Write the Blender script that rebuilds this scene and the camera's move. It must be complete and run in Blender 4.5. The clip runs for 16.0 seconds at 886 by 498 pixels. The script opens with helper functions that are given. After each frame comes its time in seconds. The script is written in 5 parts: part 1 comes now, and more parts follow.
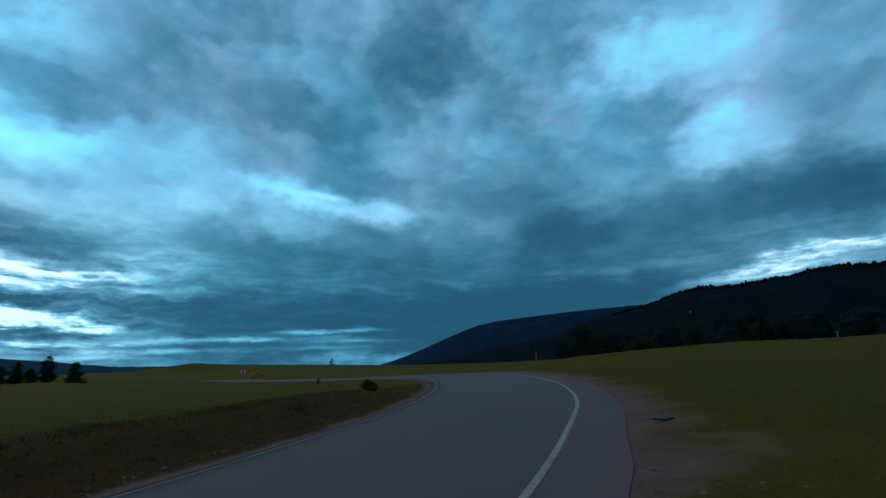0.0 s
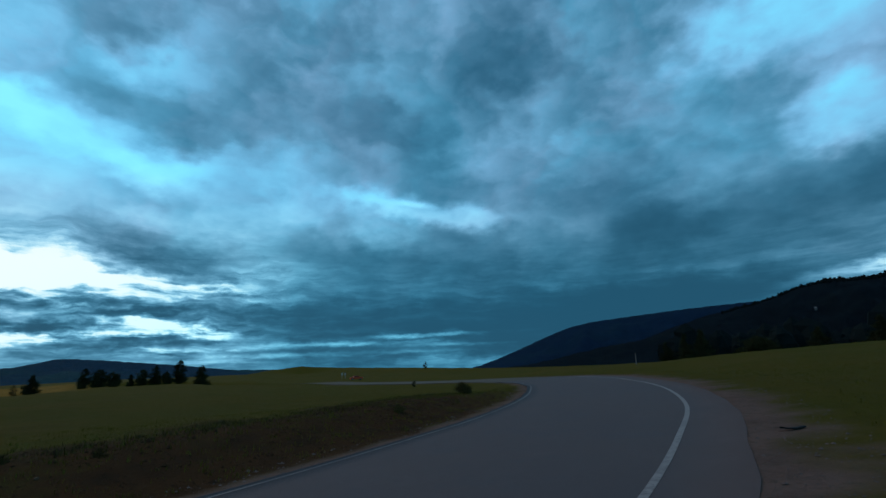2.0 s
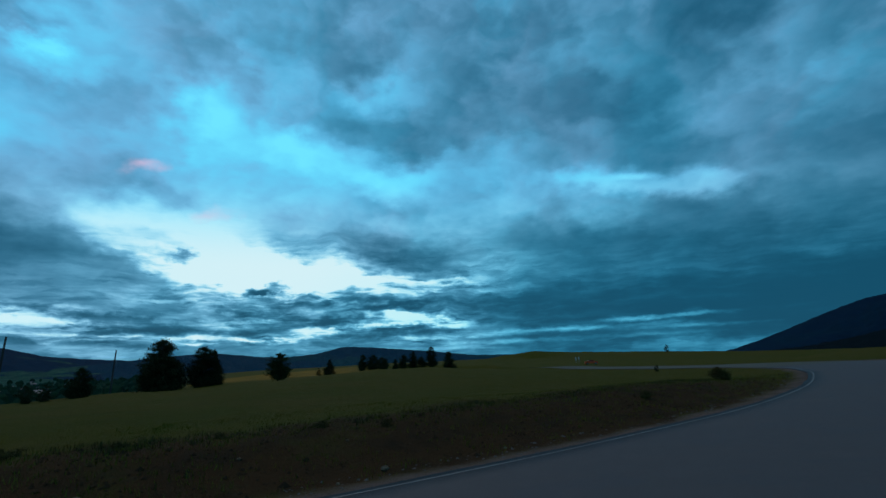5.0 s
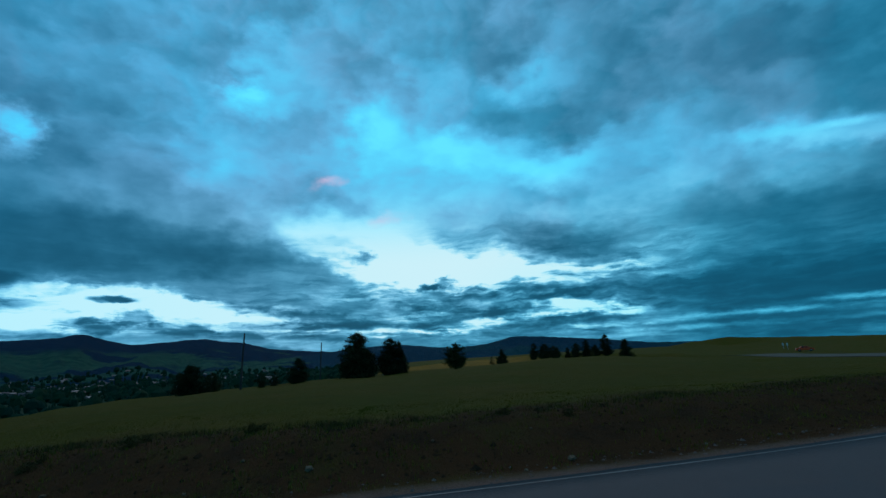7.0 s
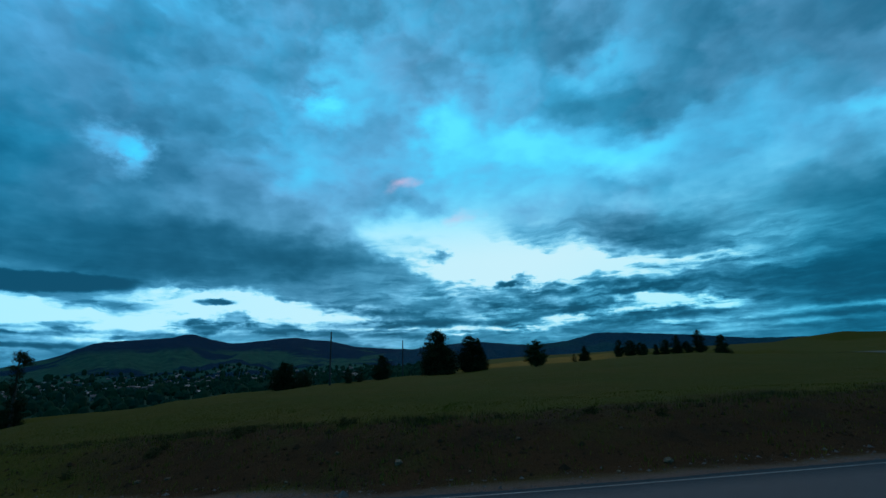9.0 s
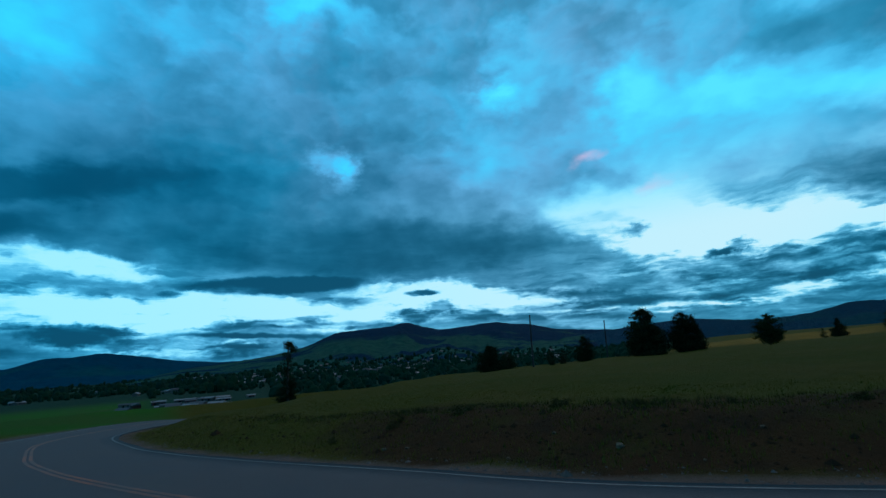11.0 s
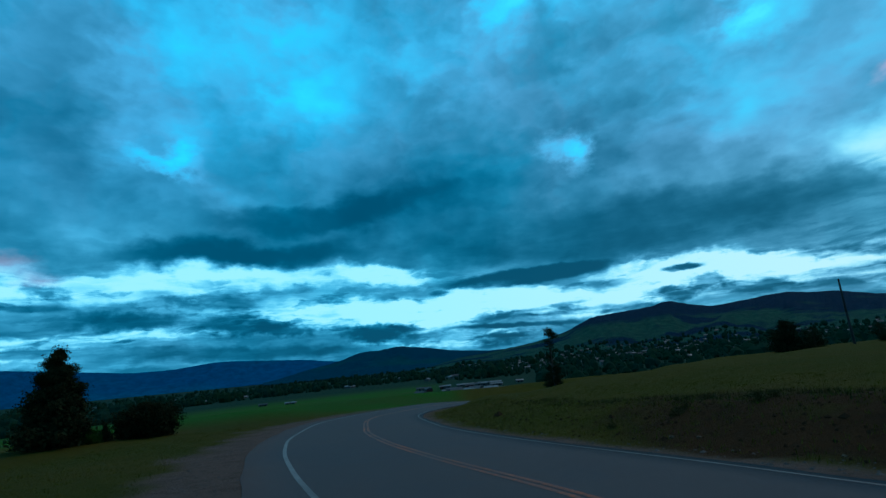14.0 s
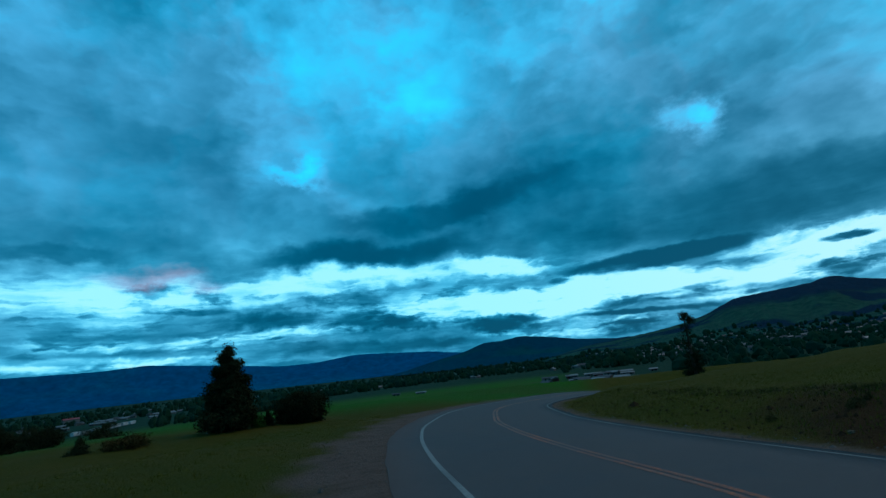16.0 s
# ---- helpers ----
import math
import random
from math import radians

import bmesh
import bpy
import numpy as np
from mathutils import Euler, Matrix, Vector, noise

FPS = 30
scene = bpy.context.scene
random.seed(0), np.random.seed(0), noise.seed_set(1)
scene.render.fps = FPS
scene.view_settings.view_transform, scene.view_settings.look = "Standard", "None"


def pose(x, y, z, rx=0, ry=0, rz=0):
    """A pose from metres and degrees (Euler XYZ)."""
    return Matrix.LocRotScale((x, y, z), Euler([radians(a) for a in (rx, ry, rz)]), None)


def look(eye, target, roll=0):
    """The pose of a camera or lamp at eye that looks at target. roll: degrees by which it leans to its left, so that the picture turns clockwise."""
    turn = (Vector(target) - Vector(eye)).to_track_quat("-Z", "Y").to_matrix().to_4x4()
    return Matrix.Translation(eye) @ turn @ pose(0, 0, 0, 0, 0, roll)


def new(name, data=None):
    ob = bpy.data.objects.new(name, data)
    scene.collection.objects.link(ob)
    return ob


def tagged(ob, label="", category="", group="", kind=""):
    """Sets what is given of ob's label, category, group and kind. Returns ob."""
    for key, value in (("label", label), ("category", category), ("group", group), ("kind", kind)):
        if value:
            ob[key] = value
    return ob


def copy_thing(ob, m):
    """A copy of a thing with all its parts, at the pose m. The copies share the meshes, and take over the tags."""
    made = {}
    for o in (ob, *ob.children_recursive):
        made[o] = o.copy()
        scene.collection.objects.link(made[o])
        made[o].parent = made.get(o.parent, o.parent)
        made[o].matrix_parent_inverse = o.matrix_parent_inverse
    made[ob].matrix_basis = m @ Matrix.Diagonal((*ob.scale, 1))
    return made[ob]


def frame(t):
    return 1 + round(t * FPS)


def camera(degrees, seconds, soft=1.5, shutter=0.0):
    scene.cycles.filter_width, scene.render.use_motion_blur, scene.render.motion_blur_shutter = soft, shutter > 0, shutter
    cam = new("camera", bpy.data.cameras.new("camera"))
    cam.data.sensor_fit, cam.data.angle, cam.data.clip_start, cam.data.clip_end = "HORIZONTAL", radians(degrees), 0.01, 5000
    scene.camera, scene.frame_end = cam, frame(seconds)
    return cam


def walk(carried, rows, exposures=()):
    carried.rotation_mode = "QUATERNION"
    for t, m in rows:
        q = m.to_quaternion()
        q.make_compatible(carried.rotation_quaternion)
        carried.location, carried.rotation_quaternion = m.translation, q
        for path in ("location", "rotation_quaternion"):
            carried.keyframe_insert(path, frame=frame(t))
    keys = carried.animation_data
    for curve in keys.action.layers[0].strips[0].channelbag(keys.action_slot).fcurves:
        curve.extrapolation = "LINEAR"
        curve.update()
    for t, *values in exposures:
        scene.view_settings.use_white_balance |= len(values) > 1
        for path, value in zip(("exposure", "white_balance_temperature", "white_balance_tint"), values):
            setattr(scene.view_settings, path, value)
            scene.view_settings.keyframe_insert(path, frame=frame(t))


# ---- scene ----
# ---- the camera, held at arm's length by someone who turns round on the outside of a bend ----
cam = camera(85.2, 16.0)
ROWS = [
    (0.0, 0.000, 0.000, 1.60, 103.75, 2.00, 0.49),
    (0.5, -0.003, -0.000, 1.60, 103.75, 2.15, 1.02),
    (1.0, -0.014, -0.000, 1.60, 104.03, 2.34, 2.57),
    (1.5, -0.033, -0.001, 1.60, 104.37, 2.13, 5.32),
    (2.0, -0.074, -0.007, 1.60, 104.46, 1.99, 11.10),
    (2.5, -0.101, -0.013, 1.60, 104.54, 1.42, 14.99),
    (3.0, -0.136, -0.024, 1.60, 104.15, 1.31, 20.22),
    (3.5, -0.167, -0.037, 1.60, 103.79, 1.66, 25.08),
    (4.0, -0.196, -0.051, 1.60, 103.80, 1.98, 29.80),
    (4.2, -0.206, -0.057, 1.60, 103.78, 1.98, 31.45),
    (6.3, -0.304, -0.140, 1.60, 103.45, 1.87, 49.90),
    (6.5, -0.315, -0.153, 1.60, 103.43, 1.87, 52.37),
    (7.0, -0.334, -0.180, 1.60, 103.10, 2.21, 57.21),
    (7.5, -0.344, -0.196, 1.60, 103.07, 2.19, 59.89),
    (8.0, -0.349, -0.205, 1.60, 103.22, 1.87, 61.33),
    (8.2, -0.350, -0.208, 1.60, 103.22, 1.87, 61.70),
    (10.3, -0.397, -0.350, 1.60, 102.28, 2.75, 82.95),
    (10.5, -0.399, -0.367, 1.60, 102.05, 2.81, 85.83),
    (11.0, -0.400, -0.391, 1.60, 102.21, 3.27, 89.41),
    (11.5, -0.399, -0.430, 1.60, 101.92, 3.69, 95.04),
    (12.0, -0.395, -0.460, 1.60, 102.11, 4.46, 99.61),
    (12.5, -0.393, -0.475, 1.60, 102.60, 4.81, 101.82),
    (13.0, -0.389, -0.493, 1.60, 102.37, 5.43, 104.60),
    (13.5, -0.375, -0.540, 1.60, 102.92, 4.99, 111.64),
    (14.0, -0.354, -0.587, 1.60, 102.81, 5.29, 119.00),
    (14.5, -0.329, -0.627, 1.60, 102.23, 5.82, 125.82),
    (15.0, -0.318, -0.643, 1.60, 102.18, 5.99, 128.64),
    (15.5, -0.307, -0.657, 1.60, 102.64, 6.19, 131.36),
    (16.0, -0.298, -0.667, 1.60, 103.14, 6.26, 133.29),
]
EXPOSURES = ((0.0, 0.48, 7650.0, 19.0), (2.0, 0.35, 7600.0, 19.0), (4.0, 0.15, 7100.0, 12.0), (7.5, 0.10, 6350.0, 1.0), (10.5, 0.08, 6050.0, -1.0), (13.5, 0.10, 5930.0, -6.0), (16.0, 0.17, 6050.0, -8.0))
walk(cam, [(t, pose(x, y, z, rx, ry, rz)) for t, x, y, z, rx, ry, rz in ROWS], EXPOSURES)

# ---- dusk sky: broken cloud over a clear western horizon ----
world = bpy.data.worlds.new("dusk_sky")
scene.world = world
world.use_nodes = True
W = world.node_tree
W.nodes.clear()


def wn(kind, **values):
    n = W.nodes.new(kind)
    for key, value in values.items():
        setattr(n, key, value)
    return n


def wire(a, b):
    W.links.new(a, b)


def wmath(op, a, b=None, c=None):
    n = wn("ShaderNodeMath", operation=op)
    for i, value in enumerate((a, b, c)):
        if value is None:
            continue
        if isinstance(value, (int, float)):
            n.inputs[i].default_value = value
        else:
            wire(value, n.inputs[i])
    return n.outputs[0]


def wvec(op, a, b=None, scale=None):
    n = wn("ShaderNodeVectorMath", operation=op)
    for i, value in enumerate((a, b)):
        if value is None:
            continue
        if isinstance(value, tuple):
            n.inputs[i].default_value = value
        else:
            wire(value, n.inputs[i])
    if scale is not None:
        if isinstance(scale, (int, float)):
            n.inputs["Scale"].default_value = scale
        else:
            wire(scale, n.inputs["Scale"])
    return n.outputs["Value"] if op in ("DOT_PRODUCT", "LENGTH") else n.outputs["Vector"]


MID = 65.0  # the azimuth, left of north, that the sky's own plan is centred on
way = wn("ShaderNodeTexCoord").outputs["Generated"]
split = wn("ShaderNodeSeparateXYZ")
wire(way, split.inputs[0])
sm, cm = math.sin(radians(MID)), math.cos(radians(MID))
ahead = wvec("DOT_PRODUCT", way, (-sm, cm, 0.0))
aside = wvec("DOT_PRODUCT", way, (cm, sm, 0.0))
across = wmath("MULTIPLY", wmath("ARCTAN2", aside, ahead), 57.2958)
height = wmath("MULTIPLY", wmath("ARCSINE", split.outputs[2]), 57.2958)
plan = wn("ShaderNodeCombineXYZ")
wire(across, plan.inputs[0])
wire(height, plan.inputs[1])

# the cloud deck, seen in perspective
lift = wmath("ADD", wmath("MAXIMUM", split.outputs[2], 0.0), 0.16)
deck = wvec("SCALE", way, scale=wmath("DIVIDE", 1.0, lift))
deck_flat = wvec("MULTIPLY", deck, (1.0, 1.0, 0.0))


def wnoise(vector, scale, detail, rough, distort=0.0):
    n = wn("ShaderNodeTexNoise")
    wire(vector, n.inputs["Vector"])
    n.inputs["Scale"].default_value = scale
    n.inputs["Detail"].default_value = detail
    n.inputs["Roughness"].default_value = rough
    n.inputs["Distortion"].default_value = distort
    return n


billow = wnoise(deck_flat, 1.1, 4.0, 0.46, 0.1)
wisp = wnoise(wvec("MULTIPLY", deck_flat, (1.3, 1.0, 1.0)), 2.6, 4.0, 0.48, 0.1)
flow = wnoise(plan.outputs[0], 0.08, 3.0, 0.5)
fray = wnoise(wvec("MULTIPLY", plan.outputs[0], (1.0, 1.6, 1.0)), 0.30, 4.0, 0.48)
shift = wvec("SUBTRACT", flow.outputs["Color"], (0.5, 0.5, 0.5))
shift = wvec("SCALE", shift, scale=wmath("MULTIPLY_ADD", height, 0.26, 1.6))
shift2 = wvec("SUBTRACT", fray.outputs["Color"], (0.5, 0.5, 0.5))
shift2 = wvec("SCALE", shift2, scale=wmath("MULTIPLY_ADD", height, 0.10, 1.4))
tear = wnoise(wvec("MULTIPLY", plan.outputs[0], (1.0, 1.7, 1.0)), 0.9, 5.0, 0.56)
shift3 = wvec("SCALE", wvec("SUBTRACT", tear.outputs["Color"], (0.5, 0.5, 0.5)), scale=wmath("MULTIPLY_ADD", height, -0.018, 1.05))
shift = wvec("MULTIPLY", wvec("ADD", wvec("ADD", shift, shift2), shift3), (1.3, 1.0, 0.0))
plan_warped = wvec("ADD", plan.outputs[0], shift)

openness = wmath("MULTIPLY_ADD", wmath("SUBTRACT", billow.outputs[0], 0.5), 0.26, 0.51)
openness = wmath("MULTIPLY_ADD", wmath("SUBTRACT", wisp.outputs[0], 0.5), 0.12, openness)
openness = wmath("MULTIPLY_ADD", wmath("SUBTRACT", fray.outputs[0], 0.5), 0.20, openness)

north = wn("ShaderNodeMapRange", interpolation_type="SMOOTHSTEP")
wire(across, north.inputs["Value"])
north.inputs["From Min"].default_value, north.inputs["From Max"].default_value = -14.0, 12.0
north.inputs["To Min"].default_value = 0.60
low = wn("ShaderNodeMapRange", interpolation_type="SMOOTHSTEP")
wire(height, low.inputs["Value"])
low.inputs["From Min"].default_value, low.inputs["From Max"].default_value = 18.0, 3.0
streak = wnoise(wvec("MULTIPLY", wvec("ADD", plan.outputs[0], wvec("SCALE", shift, scale=0.3)), (0.075, 0.50, 1.0)), 1.0, 6.0, 0.62, 0.3)
openness = wmath("MULTIPLY_ADD", wmath("MULTIPLY", wmath("SUBTRACT", streak.outputs[0], 0.5), wmath("MULTIPLY", low.outputs[0], north.outputs[0])), 0.34, openness)
strand_field = wnoise(wvec("MULTIPLY", wvec("ADD", plan.outputs[0], wvec("SCALE", shift, scale=0.3)), (0.16, 1.25, 1.0)), 1.0, 7.0, 0.64, 0.25)
strand = wn("ShaderNodeMapRange", interpolation_type="SMOOTHSTEP")
wire(strand_field.outputs[0], strand.inputs["Value"])
strand.inputs["From Min"].default_value, strand.inputs["From Max"].default_value = 0.36, 0.64
puff_field = wnoise(wvec("MULTIPLY", wvec("ADD", plan.outputs[0], wvec("SCALE", shift, scale=0.8)), (0.10, 0.17, 1.0)), 1.0, 4.0, 0.46, 0.1)
puff = wn("ShaderNodeMapRange", interpolation_type="SMOOTHSTEP")
wire(puff_field.outputs[0], puff.inputs["Value"])
puff.inputs["From Min"].default_value, puff.inputs["From Max"].default_value = 0.28, 0.72
openness = wmath("MULTIPLY_ADD", wmath("SUBTRACT", puff.outputs[0], 0.5), 0.16, openness)
high = wn("ShaderNodeMapRange", interpolation_type="SMOOTHSTEP")
wire(height, high.inputs["Value"])
high.inputs["From Min"].default_value, high.inputs["From Max"].default_value = 16.0, 38.0
openness = wmath("MULTIPLY_ADD", high.outputs[0], 0.03, openness)


def lump(az, el, w, h, turn, edge, vector):
    """0 to 1: a soft patch of cloud or gap at that azimuth and elevation, in degrees."""
    g = wn("ShaderNodeTexGradient", gradient_type="SPHERICAL")
    wire(vector, g.inputs["Vector"])
    m = g.texture_mapping
    m.vector_type = "TEXTURE"
    m.translation, m.rotation = (MID - az, el, 0), (0, 0, radians(turn))
    m.scale = (w / math.cos(radians(el)) * 1.35, h * 1.35, 1)
    r = wn("ShaderNodeMapRange", interpolation_type="SMOOTHSTEP")
    wire(g.outputs["Fac"], r.inputs["Value"])
    r.inputs["From Min"].default_value, r.inputs["From Max"].default_value = 0.0, 1.0 - edge
    return r.outputs[0]


def cloud(az, el, w, h, turn, amount, edge):
    """A gap in the cloud (amount above 0) or a darker mass of cloud (below 0)."""
    global openness
    openness = wmath("MULTIPLY_ADD", lump(az, el, w, h, turn, edge, plan_warped), amount, openness)


cloud(-30.0, 32.6, 10.6, 6.64, 7, 0.20, 0.0)
cloud(-33.2, 22.1, 6.6, 3.33, -6, 0.19, 0.2)
cloud(-36.2, 26.8, 6.1, 5.41, -18, 0.13, 0.0)
cloud(42.0, 22.1, 6.8, 2.60, 5, 0.23, 0.1)
cloud(41.3, 17.5, 7.7, 3.80, 12, 0.12, 0.0)
cloud(12.6, 19.0, 10.2, 1.94, -8, 0.28, 0.1)
cloud(21.8, 20.2, 5.1, 1.86, -15, 0.12, 0.0)
cloud(26.9, 23.5, 12.0, 5.22, 8, 0.11, 0.0)
cloud(39.9, 9.8, 4.8, 0.89, -7, 0.29, 0.2)
cloud(38.9, 5.3, 5.3, 0.83, -2, 0.37, 0.2)
cloud(41.0, 3.1, 2.8, 0.55, 0, 0.26, 0.2)
cloud(13.6, 4.2, 10.0, 0.47, 1, 0.16, 0.2)
cloud(-36.3, 8.8, 9.5, 0.92, 8, 0.33, 0.3)
cloud(-6.3, 9.5, 5.9, 1.18, -3, 0.09, 0.0)
cloud(5.5, 33.2, 10.8, 5.48, 21, -0.13, 0.0)
cloud(27.9, 34.7, 9.1, 4.68, 12, -0.03, 0.0)
cloud(-29.7, 14.3, 24.1, 5.14, 2, -0.21, 0.1)
cloud(-42.0, 16.3, 5.2, 3.76, 9, -0.21, 0.0)
cloud(-43.4, 27.2, 4.8, 6.61, 12, -0.03, 0.0)
cloud(12.5, 12.6, 27.6, 4.37, 0, -0.17, 0.0)
cloud(30.2, 10.7, 8.3, 2.25, 4, 0.14, 0.0)
cloud(41.4, 12.3, 4.7, 1.52, 8, -0.06, 0.1)
cloud(15.0, 7.4, 22.7, 2.66, -0, -0.08, 0.0)
cloud(-7.4, 5.5, 30.6, 3.86, 2, -0.45, 0.0)
cloud(-20.4, 8.5, 17.4, 2.78, 3, -0.19, 0.0)
cloud(32.4, 7.4, 8.4, 1.07, 6, -0.06, 0.1)
cloud(48.7, 23.6, 16.6, 3.01, -6, 0.21, 0.1)
cloud(54.3, 24.7, 6.9, 2.61, 5, 0.07, 0.0)
cloud(43.5, 32.4, 6.1, 3.33, 10, 0.18, 0.0)
cloud(64.9, 26.5, 3.3, 3.48, 20, 0.22, 0.0)
cloud(38.4, 27.5, 11.8, 2.74, -5, -0.09, 0.1)
cloud(30.3, 36.8, 13.3, 5.01, 4, -0.03, 0.0)
cloud(49.3, 13.7, 10.9, 2.04, 0, -0.15, 0.2)
cloud(41.2, 11.9, 8.0, 1.86, -0, -0.11, 0.2)
cloud(61.2, 11.1, 6.1, 2.90, 8, 0.59, 0.1)
cloud(51.0, 10.0, 9.4, 2.17, -0, 0.37, 0.1)
cloud(36.8, 10.1, 5.0, 0.79, -7, 0.25, 0.2)
cloud(41.3, 5.3, 7.8, 0.91, 4, 0.38, 0.2)
cloud(52.4, 4.6, 3.5, 0.62, 5, 0.46, 0.2)
cloud(29.0, 8.6, 6.8, 0.78, 0, 0.17, 0.0)
cloud(57.5, 8.9, 2.6, 0.66, 9, -0.10, 0.2)
cloud(58.8, 5.7, 8.2, 0.98, 7, 0.11, 0.1)
cloud(32.2, 7.3, 10.3, 1.73, 0, -0.06, 0.0)
cloud(79.3, 29.7, 4.2, 2.10, 2, 0.19, 0.0)
cloud(75.3, 34.7, 4.8, 4.82, 10, 0.15, 0.0)
cloud(83.3, 23.6, 9.5, 5.07, 0, 0.09, 0.0)
cloud(89.5, 11.9, 13.5, 3.66, 3, -0.06, 0.2)
cloud(79.5, 11.7, 9.3, 3.06, -2, -0.10, 0.1)
cloud(71.2, 8.2, 11.8, 1.70, -12, 0.05, 0.2)
cloud(67.1, 14.2, 9.7, 3.32, -6, 0.34, 0.1)
cloud(74.0, 14.8, 6.0, 2.59, 4, 0.15, 0.0)
cloud(55.0, 10.2, 11.6, 2.34, -5, 0.47, 0.1)
cloud(67.0, 10.9, 7.0, 1.44, -13, 0.33, 0.2)
cloud(89.3, 6.7, 10.4, 1.80, -5, 0.53, 0.3)
cloud(76.2, 4.1, 7.5, 0.66, -3, 0.29, 0.2)
cloud(61.1, 3.6, 9.5, 0.64, -1, 0.43, 0.2)
cloud(45.3, 12.9, 11.5, 3.24, 1, -0.06, 0.1)
cloud(17.9, 9.0, 18.0, 4.56, -8, 0.11, 0.0)
cloud(115.9, 18.3, 21.0, 4.27, 6, -0.18, 0.1)
cloud(97.7, 12.4, 18.5, 3.59, -3, -0.22, 0.3)
cloud(126.4, 18.3, 6.5, 3.02, 11, -0.13, 0.0)
cloud(120.4, 11.9, 13.6, 2.14, -5, -0.10, 0.3)
cloud(100.0, 20.8, 1.8, 2.52, -27, 0.15, 0.0)
cloud(116.8, 30.0, 15.8, 7.81, 12, 0.05, 0.0)
cloud(91.1, 29.8, 8.4, 3.60, 0, 0.06, 0.0)
cloud(104.7, 37.4, 7.3, 1.70, 7, 0.14, 0.0)
cloud(126.0, 10.7, 6.4, 1.05, -10, 0.42, 0.3)
cloud(115.1, 5.8, 19.9, 2.14, -0, 0.51, 0.2)
cloud(84.4, 6.6, 15.0, 1.37, -7, 0.38, 0.3)
cloud(97.7, 5.1, 13.2, 1.76, -2, 0.46, 0.2)
cloud(117.3, 2.2, 10.1, 0.82, -2, 0.26, 0.2)
cloud(78.6, 29.9, 3.7, 1.80, -14, 0.11, 0.0)
cloud(49.9, 16.7, 13.6, 3.69, 3, -0.14, 0.0)
cloud(133.9, 17.5, 11.3, 1.84, 5, -0.19, 0.4)
cloud(141.0, 13.2, 10.9, 1.84, 3, -0.18, 0.3)
cloud(133.8, 14.0, 3.8, 1.30, 2, -0.03, 0.2)
cloud(131.4, 32.6, 6.6, 6.52, 34, 0.19, 0.0)
cloud(146.7, 22.8, 2.7, 2.19, -25, 0.12, 0.0)
cloud(103.1, 37.0, 6.2, 3.38, 10, 0.15, 0.0)
cloud(117.3, 38.6, 6.8, 2.02, 10, -0.10, 0.0)
cloud(122.0, 25.4, 21.5, 7.22, 2, -0.08, 0.0)
cloud(133.7, 10.6, 16.3, 1.29, -3, 0.33, 0.2)
cloud(125.4, 6.1, 18.3, 2.13, -1, 0.41, 0.2)
cloud(142.8, 7.6, 8.3, 2.80, -1, 0.10, 0.1)
cloud(140.4, 2.5, 14.7, 0.83, -3, -0.22, 0.3)
cloud(140.2, 31.3, 12.5, 12.01, 27, 0.29, 0.0)
cloud(145.7, 34.8, 7.0, 5.06, 2, 0.03, 0.0)
cloud(149.2, 22.4, 5.6, 2.07, -17, 0.04, 0.1)
cloud(153.0, 21.7, 2.6, 1.11, -9, 0.05, 0.0)
cloud(162.6, 31.0, 10.9, 7.94, 9, 0.09, 0.0)
cloud(170.8, 13.1, 6.7, 0.85, 2, -0.13, 0.3)
cloud(144.4, 12.7, 11.6, 1.65, 4, -0.22, 0.3)
cloud(174.9, 33.7, 5.6, 4.04, 17, 0.11, 0.0)
cloud(171.4, 9.2, 12.2, 2.66, -1, 0.38, 0.1)
cloud(150.9, 10.0, 16.2, 1.88, 2, 0.48, 0.2)
cloud(159.5, 4.9, 18.0, 0.72, -0, 0.36, 0.2)
cloud(172.9, 7.2, 4.7, 1.09, -2, -0.13, 0.1)
cloud(163.6, 3.2, 4.8, 0.41, -2, 0.32, 0.2)
cloud(171.1, 3.1, 6.0, 0.38, -2, 0.20, 0.2)
cloud(169.1, 4.6, 11.7, 0.45, -2, -0.17, 0.2)
cloud(-8.0, 7.0, 11.9, 9.00, 0, -0.09, 0.0)
cloud(8.0, 7.0, 11.9, 9.00, 0, -0.20, 0.0)
cloud(24.0, 7.0, 11.9, 9.00, 0, -0.32, 0.0)
cloud(136.0, 7.0, 11.9, 9.00, 0, -0.03, 0.0)
cloud(-13.0, 16.0, 13.0, 9.00, 0, -0.13, 0.0)
cloud(23.0, 16.0, 13.0, 9.00, 0, 0.15, 0.0)
cloud(41.0, 16.0, 13.0, 9.00, 0, 0.17, 0.0)
cloud(59.0, 16.0, 13.0, 9.00, 0, 0.32, 0.0)
cloud(77.0, 16.0, 13.0, 9.00, 0, 0.05, 0.0)
cloud(131.0, 16.0, 13.0, 9.00, 0, -0.02, 0.0)
cloud(-40.0, 27.0, 13.4, 9.00, 0, 0.03, 0.0)
cloud(20.0, 27.0, 13.4, 9.00, 0, -0.12, 0.0)
cloud(60.0, 27.0, 13.4, 9.00, 0, 0.19, 0.0)
cloud(80.0, 27.0, 13.4, 9.00, 0, 0.09, 0.0)
cloud(120.0, 27.0, 13.4, 9.00, 0, 0.02, 0.0)
cloud(140.0, 27.0, 13.4, 9.00, 0, -0.06, 0.0)
cloud(160.0, 27.0, 13.4, 9.00, 0, -0.07, 0.0)
cloud(-28.0, 36.0, 14.6, 9.00, 0, -0.04, 0.0)
cloud(-4.0, 36.0, 14.6, 9.00, 0, -0.11, 0.0)
